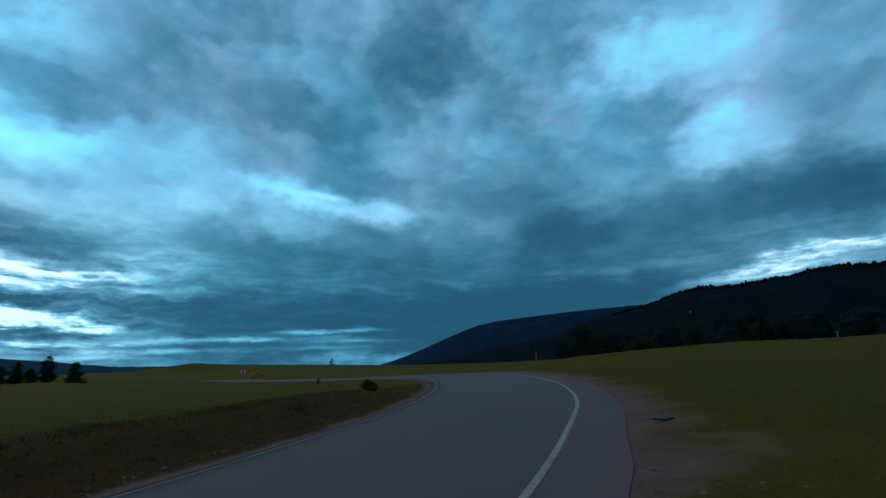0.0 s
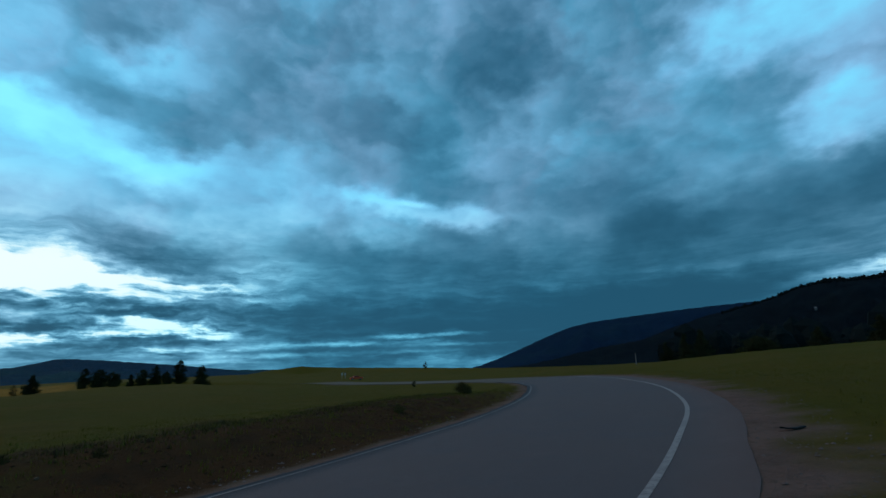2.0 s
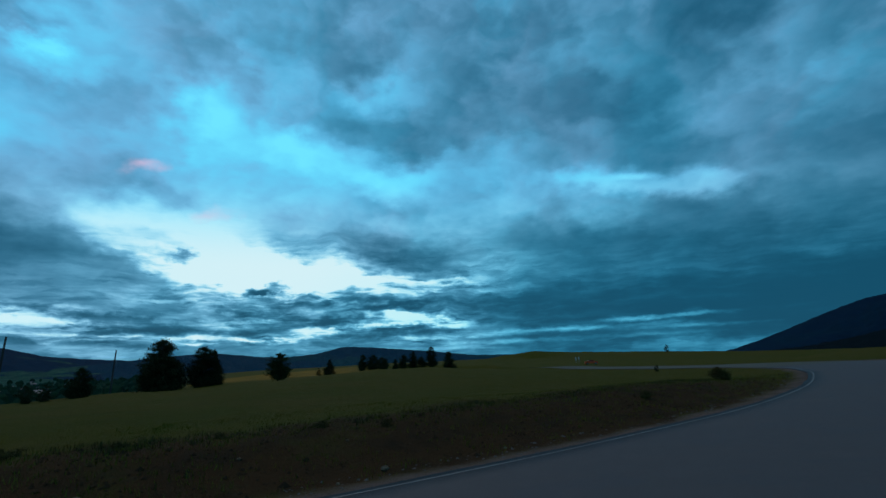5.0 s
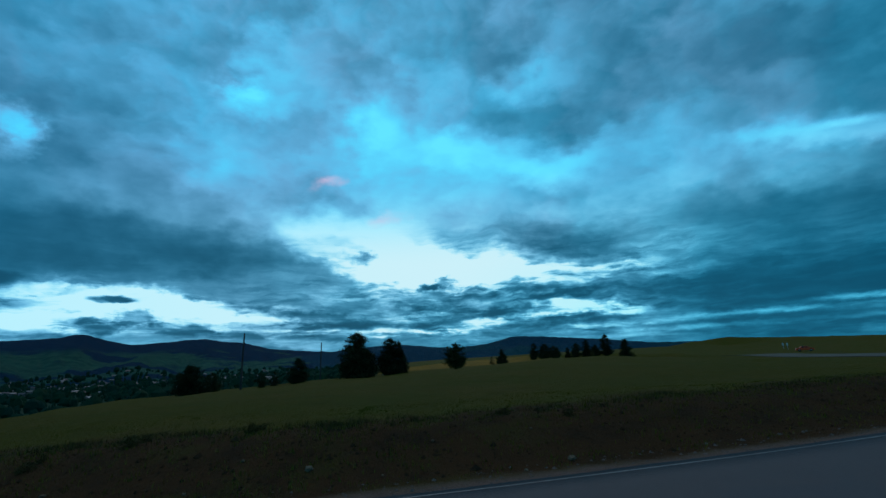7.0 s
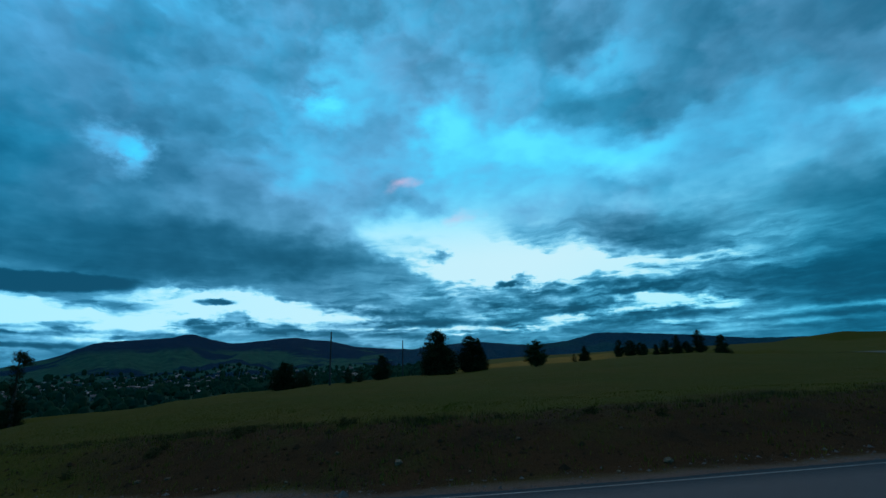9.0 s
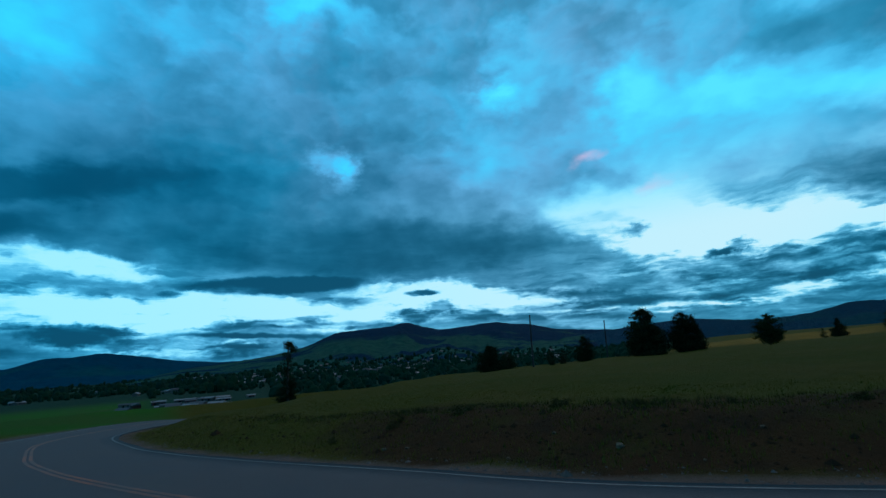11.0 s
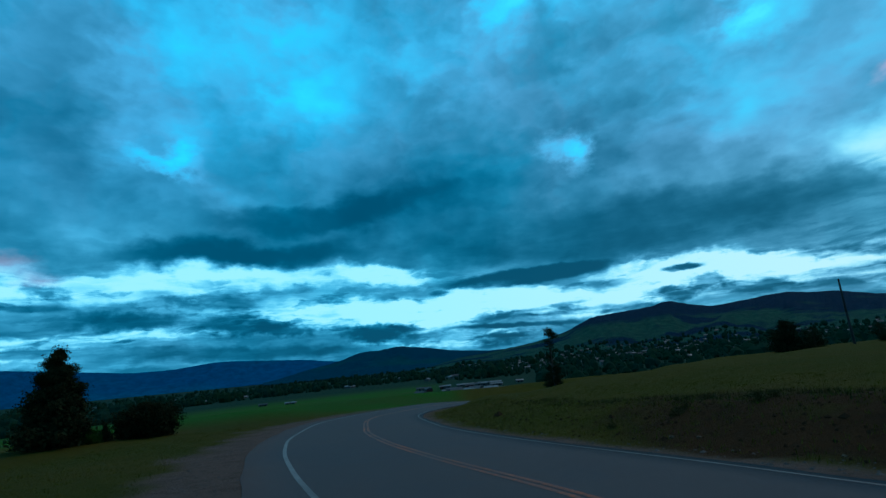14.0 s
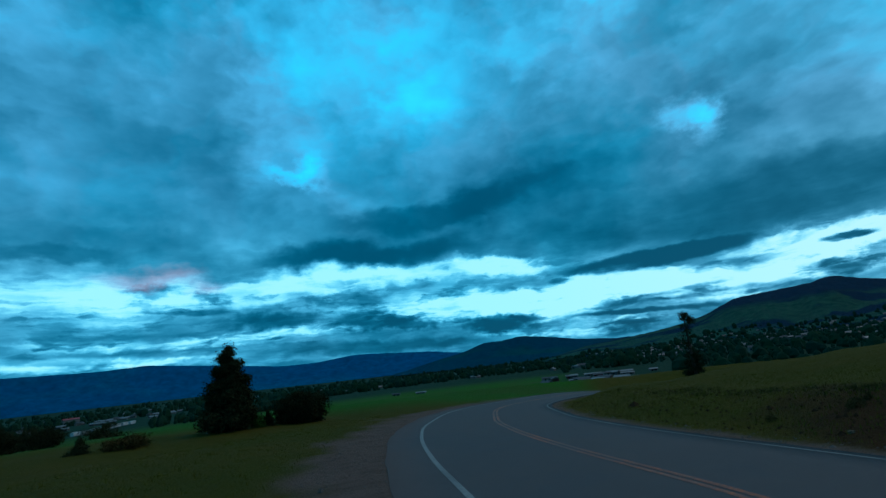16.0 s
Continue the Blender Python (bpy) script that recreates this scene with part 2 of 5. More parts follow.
cloud(44.0, 36.0, 14.6, 9.00, 0, -0.05, 0.0)
cloud(116.0, 36.0, 14.6, 9.00, 0, 0.11, 0.0)
cloud(-8.0, 4.0, 18.0, 3.00, 0, -0.12, 0.0)
cloud(-15.6, 7.2, 12.0, 2.60, 6, -0.19, 0.0)
cloud(61.0, 10.8, 8.0, 2.20, -6, -0.12, 0.0)
cloud(137.0, 34.0, 8.0, 4.00, 20, -0.09, 0.0)
cloud(147.0, 28.0, 6.0, 3.00, -10, -0.08, 0.0)
cloud(130.0, 29.0, 5.0, 5.00, 0, -0.06, 0.0)

# thin strands of cloud across the gaps
lit = wn("ShaderNodeMapRange", interpolation_type="SMOOTHSTEP")
wire(openness, lit.inputs["Value"])
lit.inputs["From Min"].default_value, lit.inputs["From Max"].default_value = 0.42, 0.85
lit.inputs["To Min"].default_value = 0.22
threads = wmath("MULTIPLY", wmath("SUBTRACT", strand.outputs[0], 0.58), wmath("MULTIPLY", wmath("MULTIPLY", low.outputs[0], north.outputs[0]), lit.outputs[0]))
openness = wmath("MULTIPLY_ADD", threads, 0.56, openness)

fleck_field = wnoise(wvec("MULTIPLY", wvec("ADD", plan.outputs[0], wvec("SCALE", shift, scale=0.4)), (0.22, 0.85, 1.0)), 1.0, 5.0, 0.55, 0.2)
fleck = wn("ShaderNodeMapRange", interpolation_type="SMOOTHSTEP")
wire(fleck_field.outputs[0], fleck.inputs["Value"])
fleck.inputs["From Min"].default_value, fleck.inputs["From Max"].default_value = 0.50, 0.62
openness = wmath("MULTIPLY_ADD", wmath("MULTIPLY", fleck.outputs[0], wmath("MULTIPLY", low.outputs[0], lit.outputs[0])), -0.34, openness)

ripple = wnoise(wvec("MULTIPLY", wvec("ADD", plan.outputs[0], wvec("SCALE", shift, scale=0.5)), (0.30, 1.15, 1.0)), 1.0, 6.0, 0.58, 0.3)
ripples = lump(49.0, 7.5, 23.0, 7.0, -3, 0.1, plan_warped)
openness = wmath("MULTIPLY_ADD", wmath("MULTIPLY", wmath("SUBTRACT", ripple.outputs[0], 0.5), ripples), 1.15, openness)

# small cumulus and flat banks low over the mountains
crumb = wnoise(wvec("MULTIPLY", plan.outputs[0], (1.0, 1.5, 1.0)), 0.62, 5.0, 0.58)
crumb_shift = wvec("MULTIPLY", wvec("SUBTRACT", crumb.outputs["Color"], (0.5, 0.5, 0.5)), (3.6, 2.5, 0.0))
plan_crumbled = wvec("ADD", plan.outputs[0], crumb_shift)
plan_sleek = wvec("ADD", plan.outputs[0], wvec("SCALE", crumb_shift, scale=0.25))


def clump(az, el, w, h, turn, amount, edge=0.45, vector=plan_crumbled):
    global openness
    openness = wmath("MULTIPLY_ADD", lump(az, el, w, h, turn, edge, vector), amount, openness)


clump(163.7, 10.2, 2.1, 0.85, 3, -0.34, 0.3)
clump(158.5, 9.3, 2.0, 0.68, -2, -0.32, 0.3)
clump(159.0, 7.8, 3.1, 0.34, -1, -0.24, 0.3, plan_sleek)
clump(151.6, 6.4, 5.1, 1.07, -1, -0.32, 0.3)
clump(147.2, 8.2, 2.2, 0.63, -4, -0.22, 0.2)
clump(141.4, 7.8, 2.3, 1.30, -5, -0.20, 0.2)
clump(141.3, 5.6, 4.0, 1.17, -3, -0.35, 0.4)
clump(136.4, 4.6, 2.8, 0.76, -4, -0.33, 0.4)
clump(126.5, 3.8, 4.2, 1.17, -5, -0.32, 0.4)
clump(128.6, 5.4, 1.6, 0.41, -3, -0.21, 0.2, plan_sleek)
clump(112.3, 1.4, 3.9, 1.15, -3, -0.20, 0.1)
clump(108.0, 8.5, 8.1, 0.85, 1, -0.56, 0.6, plan_sleek)
clump(118.4, 7.5, 1.5, 0.34, -2, -0.32, 0.4, plan_sleek)
clump(91.6, 7.1, 2.1, 0.43, -1, -0.48, 0.4, plan_sleek)
clump(109.7, 3.0, 8.4, 0.28, -3, -0.32, 0.3, plan_sleek)
clump(105.5, 4.1, 7.9, 0.36, -0, -0.24, 0.2, plan_sleek)
clump(148.4, 10.8, 1.5, 0.64, -3, -0.15, 0.2)
clump(117.1, 5.5, 8.3, 0.32, -2, -0.15, 0.2, plan_sleek)
clump(131.5, 6.0, 4.4, 0.25, -3, -0.15, 0.2, plan_sleek)
clump(169.1, 5.8, 5.8, 0.33, -1, -0.15, 0.2, plan_sleek)
clump(91.8, 7.1, 2.2, 0.35, -2, -0.46, 0.4, plan_sleek)
clump(89.2, 5.3, 1.9, 0.91, -8, -0.52, 0.4)
clump(92.4, 4.6, 1.8, 0.90, -2, -0.44, 0.3)
clump(125.7, 3.8, 3.6, 1.15, -0, -0.30, 0.3)
clump(112.4, 3.2, 3.8, 0.33, -4, -0.27, 0.3, plan_sleek)
clump(105.1, 4.7, 5.4, 0.35, 1, -0.34, 0.3, plan_sleek)
clump(123.0, 5.8, 3.8, 0.39, 1, -0.18, 0.2, plan_sleek)
clump(100.2, 3.7, 7.1, 0.43, -2, -0.34, 0.3, plan_sleek)
clump(111.2, 1.7, 3.3, 0.72, -2, -0.26, 0.2)
clump(97.7, 6.5, 5.5, 0.64, -1, -0.16, 0.2, plan_sleek)
clump(74.6, 4.5, 10.9, 0.44, -2, -0.28, 0.3, plan_sleek)
clump(77.8, 6.2, 6.7, 0.53, -4, -0.21, 0.3, plan_sleek)
clump(70.7, 5.2, 6.4, 0.66, -8, -0.21, 0.3)
clump(79.3, 3.6, 10.4, 0.45, -3, -0.24, 0.3, plan_sleek)
clump(66.8, 12.4, 2.9, 0.81, -2, -0.24, 0.2)
clump(56.8, 9.0, 2.8, 0.74, 9, -0.29, 0.3)
clump(55.4, 10.8, 0.7, 0.23, -4, -0.24, 0.3, plan_sleek)
clump(62.3, 9.3, 0.8, 0.18, -7, -0.24, 0.3, plan_sleek)
clump(59.0, 10.5, 0.5, 0.18, -8, -0.24, 0.3, plan_sleek)
clump(57.8, 8.9, 2.5, 0.58, 3, -0.32, 0.3)
clump(66.1, 12.2, 1.9, 0.82, 1, -0.26, 0.2)
clump(55.8, 7.2, 3.5, 0.70, -1, -0.17, 0.2)
clump(47.0, 7.9, 4.8, 0.63, 1, -0.24, 0.2)
clump(49.8, 5.4, 5.5, 0.55, 2, -0.24, 0.2)
clump(42.6, 4.4, 6.1, 0.48, 2, -0.22, 0.2)
clump(41.7, 7.0, 4.8, 0.48, 3, -0.19, 0.2)
clump(59.1, 5.9, 5.5, 0.55, -1, -0.17, 0.2)
clump(58.5, 4.3, 5.5, 0.48, 1, -0.17, 0.2, plan_sleek)
clump(42.6, 7.2, 5.4, 0.52, 6, -0.19, 0.2)
clump(60.1, 4.1, 3.7, 0.31, 4, -0.15, 0.2, plan_sleek)
clump(42.4, 3.8, 9.4, 0.31, 2, -0.21, 0.2, plan_sleek)
clump(13.0, 4.4, 11.8, 0.30, 1, 0.30, 0.1, plan_sleek)
clump(21.5, 3.7, 15.4, 0.33, 0, 0.26, 0.1, plan_sleek)
clump(9.8, 3.3, 8.6, 0.26, 0, 0.24, 0.1, plan_sleek)
clump(29.6, 3.4, 10.8, 0.31, 1, 0.24, 0.1, plan_sleek)
clump(31.5, 2.5, 8.4, 0.37, 0, 0.22, 0.1, plan_sleek)
clump(37.7, 2.0, 6.1, 0.28, 0, 0.22, 0.1, plan_sleek)
clump(19.7, 2.6, 9.4, 0.25, -0, 0.14, 0.1, plan_sleek)
clump(101.7, 22.5, 3.3, 1.70, -4, 0.30, 0.1)
clump(99.9, 21.0, 1.3, 2.12, -27, 0.20, 0.1)
clump(149.2, 22.2, 4.0, 0.86, -17, 0.20, 0.1)
clump(147.5, 23.3, 1.3, 2.12, -29, 0.16, 0.1)
clump(14.0, 19.8, 3.1, 0.41, -7, 0.16, 0.1, plan_sleek)
clump(80.8, 29.6, 2.9, 0.78, -0, 0.14, 0.1)
clump(169.0, 3.7, 10.6, 0.32, -3, 0.22, 0.2, plan_sleek)
clump(164.0, 3.0, 5.3, 0.48, -3, 0.26, 0.2)
clump(172.7, 3.4, 4.3, 0.31, -3, 0.20, 0.2, plan_sleek)

openness = wmath("SMOOTH_MAX", openness, 0.12, 0.24)   # no cloud is darker than its own lit base
pink = None


def blush(az, el, w, h, turn, amount):
    """Where the last sun still reaches the cloud."""
    global pink
    one = wmath("MULTIPLY", lump(az, el, w, h, turn, 0.0, plan_warped), amount)
    pink = one if pink is None else wmath("ADD", pink, one)


blush(164.0, 11.2, 5.0, 1.0, 4, 0.42)
blush(158.6, 10.6, 2.6, 0.7, 4, 0.35)
blush(70.9, 21.0, 2.4, 1.0, 22, 0.75)
blush(63.4, 16.9, 2.6, 0.8, 14, 0.5)

def toned(stops):
    """The sky's colour by how open the cloud is."""
    n = wn("ShaderNodeValToRGB")
    wire(openness, n.inputs[0])
    n.color_ramp.interpolation = "B_SPLINE"
    for i, (at, colour) in enumerate(stops):
        stop = n.color_ramp.elements[i] if i < 2 else n.color_ramp.elements.new(at)
        stop.position, stop.color = at, (colour[0], colour[1], colour[2] * 0.955, 1)
    return n


shade = ((0.02, (0.002, 0.044, 0.090)), (0.22, (0.006, 0.088, 0.168)), (0.40, (0.026, 0.162, 0.288)))

tone_low = toned(shade + ((0.56, (0.080, 0.300, 0.490)), (0.70, (0.170, 0.500, 0.760)), (0.84, (0.400, 0.730, 0.930)), (1.0, (0.62, 0.81, 0.94))))
tone_high = toned(shade + ((0.56, (0.072, 0.285, 0.475)), (0.70, (0.115, 0.440, 0.740)), (0.84, (0.100, 0.580, 0.980)), (1.0, (0.14, 0.74, 1.04))))
up = wn("ShaderNodeMapRange", interpolation_type="SMOOTHSTEP")
wire(height, up.inputs["Value"])
up.inputs["From Min"].default_value, up.inputs["From Max"].default_value = 11.0, 22.0
tone = wn("ShaderNodeMix", data_type="RGBA")
wire(up.outputs[0], tone.inputs["Factor"])
wire(tone_low.outputs[0], tone.inputs["A"])
wire(tone_high.outputs[0], tone.inputs["B"])

# thin veils of cloud are lilac, thick ones teal
veil = wnoise(wvec("ADD", plan.outputs[0], wvec("SCALE", shift, scale=1.5)), 0.055, 4.0, 0.55, 0.4)
veil_tint = wn("ShaderNodeValToRGB")
veil_at = wmath("MULTIPLY_ADD", lump(82.0, 18.0, 24.0, 16.0, 0, 0.0, plan_warped), 0.12, veil.outputs[0])
veil_at = wmath("MULTIPLY_ADD", lump(24.0, 18.0, 20.0, 16.0, 0, 0.0, plan_warped), -0.06, veil_at)
veil_at = wmath("MULTIPLY_ADD", lump(166.0, 26.0, 18.0, 16.0, 0, 0.0, plan_warped), 0.14, veil_at)
wire(veil_at, veil_tint.inputs[0])
veil_tint.color_ramp.elements[0].position, veil_tint.color_ramp.elements[0].color = 0.34, (0.66, 0.96, 1.05, 1)
veil_tint.color_ramp.elements[1].position, veil_tint.color_ramp.elements[1].color = 0.66, (1.38, 0.97, 1.05, 1)
veiled = wn("ShaderNodeMix", data_type="RGBA", blend_type="MULTIPLY")
cloudy = wn("ShaderNodeMapRange", interpolation_type="SMOOTHSTEP")
wire(openness, cloudy.inputs["Value"])
cloudy.inputs["From Min"].default_value, cloudy.inputs["From Max"].default_value = 0.85, 0.60
wire(wmath("MULTIPLY", cloudy.outputs[0], wmath("MULTIPLY_ADD", up.outputs[0], 0.45, 0.55)), veiled.inputs["Factor"])
wire(tone.outputs["Result"], veiled.inputs["A"])
wire(veil_tint.outputs[0], veiled.inputs["B"])

# the light turns bluer away from the sunset
cool = wn("ShaderNodeMapRange", interpolation_type="SMOOTHSTEP")
wire(across, cool.inputs["Value"])
cool.inputs["From Min"].default_value, cool.inputs["From Max"].default_value = 10.0, -75.0
cooled = wn("ShaderNodeMix", data_type="RGBA", blend_type="MULTIPLY")
wire(cool.outputs[0], cooled.inputs["Factor"])
wire(veiled.outputs["Result"], cooled.inputs["A"])
cooled.inputs["B"].default_value = (0.66, 1.0, 1.08, 1)

murk = wn("ShaderNodeMix", data_type="RGBA", blend_type="MULTIPLY")
wire(lump(8.0, 1.0, 42.0, 13.0, 0, 0.2, plan_warped), murk.inputs["Factor"])
wire(cooled.outputs["Result"], murk.inputs["A"])
murk.inputs["B"].default_value = (0.50, 1.0, 1.03, 1)

tint = wn("ShaderNodeMix", data_type="RGBA")
wire(wmath("MULTIPLY", pink, 0.75), tint.inputs["Factor"])
wire(murk.outputs["Result"], tint.inputs["A"])
tint.inputs["B"].default_value = (0.66, 0.46, 0.66, 1)

# the clear air behind the cloud
air = wn("ShaderNodeTexSky", sky_type="NISHITA", sun_disc=False)
air.sun_elevation, air.sun_rotation = radians(48), radians(-75)
both = wn("ShaderNodeMix", data_type="RGBA", blend_type="ADD")
both.inputs["Factor"].default_value = 0.001
wire(tint.outputs["Result"], both.inputs["A"])
wire(air.outputs[0], both.inputs["B"])
glow = wn("ShaderNodeBackground")
wire(both.outputs["Result"], glow.inputs["Color"])
glow.inputs["Strength"].default_value = 1.0
wire(glow.outputs[0], wn("ShaderNodeOutputWorld").inputs["Surface"])

# the last warm light, spread wide by the cloud
sun = new("sun", bpy.data.lights.new("sun", "SUN"))
sun.data.energy, sun.data.angle, sun.data.color = 0.58, radians(60), (1.0, 0.55, 0.32)
sun.matrix_world = look((-60, 20, 70), (0, 0, 0))


# ---- materials ----
def material(name, base, rough=0.9, metal=0.0):
    m = bpy.data.materials.new(name)
    m.use_nodes = True
    b = m.node_tree.nodes["Principled BSDF"]
    b.inputs["Base Color"].default_value = (*base, 1)
    b.inputs["Roughness"].default_value = rough
    b.inputs["Metallic"].default_value = metal
    b.inputs["Specular IOR Level"].default_value = 0.25
    return m


class Paint:
    """A node material with its base colour mixed layer by layer, in world metres."""

    def __init__(self, name, base, rough=0.9, metal=0.0, local=False):
        self.m = material(name, base, rough, metal)
        self.t = self.m.node_tree
        self.b = self.t.nodes["Principled BSDF"]
        c = self.t.nodes.new("ShaderNodeTexCoord") if local else self.t.nodes.new("ShaderNodeNewGeometry")
        self.place = c.outputs["Object"] if local else c.outputs["Position"]
        rgb = self.t.nodes.new("ShaderNodeRGB")
        rgb.outputs[0].default_value = (*base, 1)
        self.colour = rgb.outputs[0]

    def noise(self, scale, detail=5.0, rough=0.6, stretch=(1, 1, 1), lo=0.35, hi=0.65):
        v = self.t.nodes.new("ShaderNodeMapping")
        v.inputs["Scale"].default_value = stretch
        self.t.links.new(self.place, v.inputs[0])
        n = self.t.nodes.new("ShaderNodeTexNoise")
        n.inputs["Scale"].default_value, n.inputs["Detail"].default_value, n.inputs["Roughness"].default_value = scale, detail, rough
        self.t.links.new(v.outputs[0], n.inputs["Vector"])
        return self.span(n.outputs[0], lo, hi)

    def span(self, value, lo, hi):
        r = self.t.nodes.new("ShaderNodeMapRange")
        r.inputs["From Min"].default_value, r.inputs["From Max"].default_value = lo, hi
        self.t.links.new(value, r.inputs["Value"])
        return r.outputs[0]

    def layer(self, name):
        a = self.t.nodes.new("ShaderNodeAttribute")
        a.attribute_name = name
        return a.outputs["Fac"]

    def times(self, a, b):
        n = self.t.nodes.new("ShaderNodeMath")
        n.operation = "MULTIPLY"
        for i, v in enumerate((a, b)):
            if isinstance(v, (int, float)):
                n.inputs[i].default_value = v
            else:
                self.t.links.new(v, n.inputs[i])
        return n.outputs[0]

    def mix(self, factor, colour, amount=1.0):
        n = self.t.nodes.new("ShaderNodeMix")
        n.data_type = "RGBA"
        self.t.links.new(self.times(factor, amount), n.inputs["Factor"])
        self.t.links.new(self.colour, n.inputs["A"])
        n.inputs["B"].default_value = (*colour, 1)
        self.colour = n.outputs["Result"]
        return self

    def vary(self, amount=0.3):
        """A tone of its own for each object."""
        o = self.t.nodes.new("ShaderNodeObjectInfo")
        h = self.t.nodes.new("ShaderNodeHueSaturation")
        r = self.t.nodes.new("ShaderNodeMapRange")
        r.inputs["To Min"].default_value, r.inputs["To Max"].default_value = 1 - amount, 1 + amount
        self.t.links.new(o.outputs["Random"], r.inputs["Value"])
        self.t.links.new(r.outputs[0], h.inputs["Value"])
        self.t.links.new(self.colour, h.inputs["Color"])
        self.colour = h.outputs[0]
        return self

    def bump(self, height, distance, strength=0.6):
        n = self.t.nodes.new("ShaderNodeBump")
        n.inputs["Distance"].default_value, n.inputs["Strength"].default_value = distance, strength
        self.t.links.new(height, n.inputs["Height"])
        old = self.b.inputs["Normal"].links
        if old:
            self.t.links.new(old[0].from_socket, n.inputs["Normal"])
        self.t.links.new(n.outputs[0], self.b.inputs["Normal"])
        return self

    def dull(self):
        self.b.inputs["Specular IOR Level"].default_value = 0.03
        return self

    def done(self):
        self.t.links.new(self.colour, self.b.inputs["Base Color"])
        return self.m


def ground_paint():
    p = Paint("meadow_ground", (0.072, 0.054, 0.006), 1.0).dull()
    p.mix(p.noise(0.045, 4, 0.6), (0.045, 0.050, 0.005), 0.85)
    p.mix(p.noise(0.13, 5, 0.6, (1, 1, 1), 0.48, 0.66), (0.096, 0.057, 0.012), 0.6)
    p.mix(p.noise(0.30, 5, 0.65, (1, 1, 1), 0.45, 0.75), (0.101, 0.064, 0.012), 0.5)
    p.mix(p.noise(0.55, 5, 0.65, (1, 1, 1), 0.52, 0.70), (0.034, 0.035, 0.006), 0.5)
    p.mix(p.noise(1.6, 5, 0.7), (0.041, 0.039, 0.006), 0.5)
    p.mix(p.noise(9.0, 3, 0.7), (0.089, 0.069, 0.012), 0.35)
    soil = p.layer("soil")
    p.mix(soil, (0.055, 0.023, 0.011), 0.92)
    p.mix(p.times(soil, p.noise(0.8, 6, 0.7, (1, 1, 1), 0.45, 0.7)), (0.024, 0.015, 0.009), 0.8)
    p.mix(p.times(soil, p.noise(0.45, 5, 0.7, (1, 1, 1), 0.54, 0.68)), (0.052, 0.042, 0.010), 0.6)
    p.mix(p.times(soil, p.noise(2.6, 5, 0.7, (1, 1, 1), 0.58, 0.72)), (0.075, 0.044, 0.030), 0.4)
    grit = p.layer("gravel")
    p.mix(grit, (0.150, 0.090, 0.074), 0.92)
    p.mix(p.times(grit, p.noise(0.9, 6, 0.7, (1, 1, 1), 0.48, 0.66)), (0.086, 0.052, 0.041), 0.8)
    p.mix(p.times(grit, p.noise(3.4, 5, 0.7, (1, 1, 1), 0.54, 0.68)), (0.045, 0.034, 0.018), 0.6)
    p.mix(p.times(grit, p.noise(18.0, 4, 0.8, (1, 1, 1), 0.5, 0.7)), (0.175, 0.115, 0.096), 0.45)
    p.mix(p.layer("straw"), (0.260, 0.120, 0.016), 0.85)
    p.mix(p.layer("crop"), (0.030, 0.100, 0.010), 0.9)
    p.mix(p.times(p.layer("crop"), p.noise(0.02, 4, 0.6, (1, 2.5, 1), 0.48, 0.6)), (0.050, 0.072, 0.016), 0.6)
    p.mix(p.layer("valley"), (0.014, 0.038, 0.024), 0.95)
    p.bump(p.noise(6.0, 6, 0.75), 0.10, 0.6).bump(p.noise(40.0, 3, 0.7), 0.02, 0.4)
    return p.done()


def asphalt_paint():
    p = Paint("worn_asphalt", (0.071, 0.055, 0.053), 0.9)
    p.mix(p.noise(0.22, 4, 0.6), (0.057, 0.050, 0.053), 0.7)
    p.mix(p.noise(1.6, 6, 0.7, (1, 1, 1), 0.5, 0.75), (0.084, 0.070, 0.071), 0.4)
    p.mix(p.noise(0.5, 3, 0.5, (1, 1, 1), 0.56, 0.60), (0.056, 0.051, 0.056), 0.4)
    p.mix(p.noise(60.0, 3, 0.8, (1, 1, 1), 0.5, 0.7), (0.105, 0.092, 0.09), 0.3)
    p.bump(p.noise(70.0, 3, 0.8), 0.006, 0.5).bump(p.noise(0.7, 4, 0.5), 0.02, 0.3)
    return p.done()


def line_paint(name, base, wear=0.0):
    p = Paint(name, base, 0.7)
    p.mix(p.noise(9.0, 6, 0.75, (1, 1, 1), 0.5 - 0.2 * wear, 0.7 - 0.2 * wear), (0.060, 0.047, 0.046), 0.6 + 0.35 * wear)
    p.mix(p.noise(0.35, 4, 0.6, (1, 1, 1), 0.5 - 0.1 * wear, 0.70 - 0.12 * wear), (0.062, 0.049, 0.048), 0.45 + 0.5 * wear)
    return p.done()


GROUND = ground_paint()
ASPHALT = asphalt_paint()
WHITE_LINE = line_paint("worn_white_line", (0.205, 0.185, 0.172), 0.2)
FAINT_LINE = line_paint("faded_white_line", (0.165, 0.150, 0.140), 0.5)
YELLOW_LINE = line_paint("worn_yellow_line", (0.34, 0.075, 0.022), 0.55)


def forest_paint(name, base, light, size, lo=0.5, hi=0.62, amount=0.9, tree_line=None):
    p = Paint(name, base, 1.0).dull()
    open_slope = p.noise(size, 5, 0.55, (1, 1, 2.0), lo, hi)
    if tree_line:
        xyz = p.t.nodes.new("ShaderNodeSeparateXYZ")
        p.t.links.new(p.place, xyz.inputs[0])
        open_slope = p.times(open_slope, p.span(xyz.outputs[2], *tree_line))
    p.mix(open_slope, light, amount)
    p.mix(p.noise(size * 14, 4, 0.7), tuple(c * 0.45 for c in base), 0.6)
    p.bump(p.noise(0.05, 6, 0.75), 8.0, 0.8)
    return p.done()


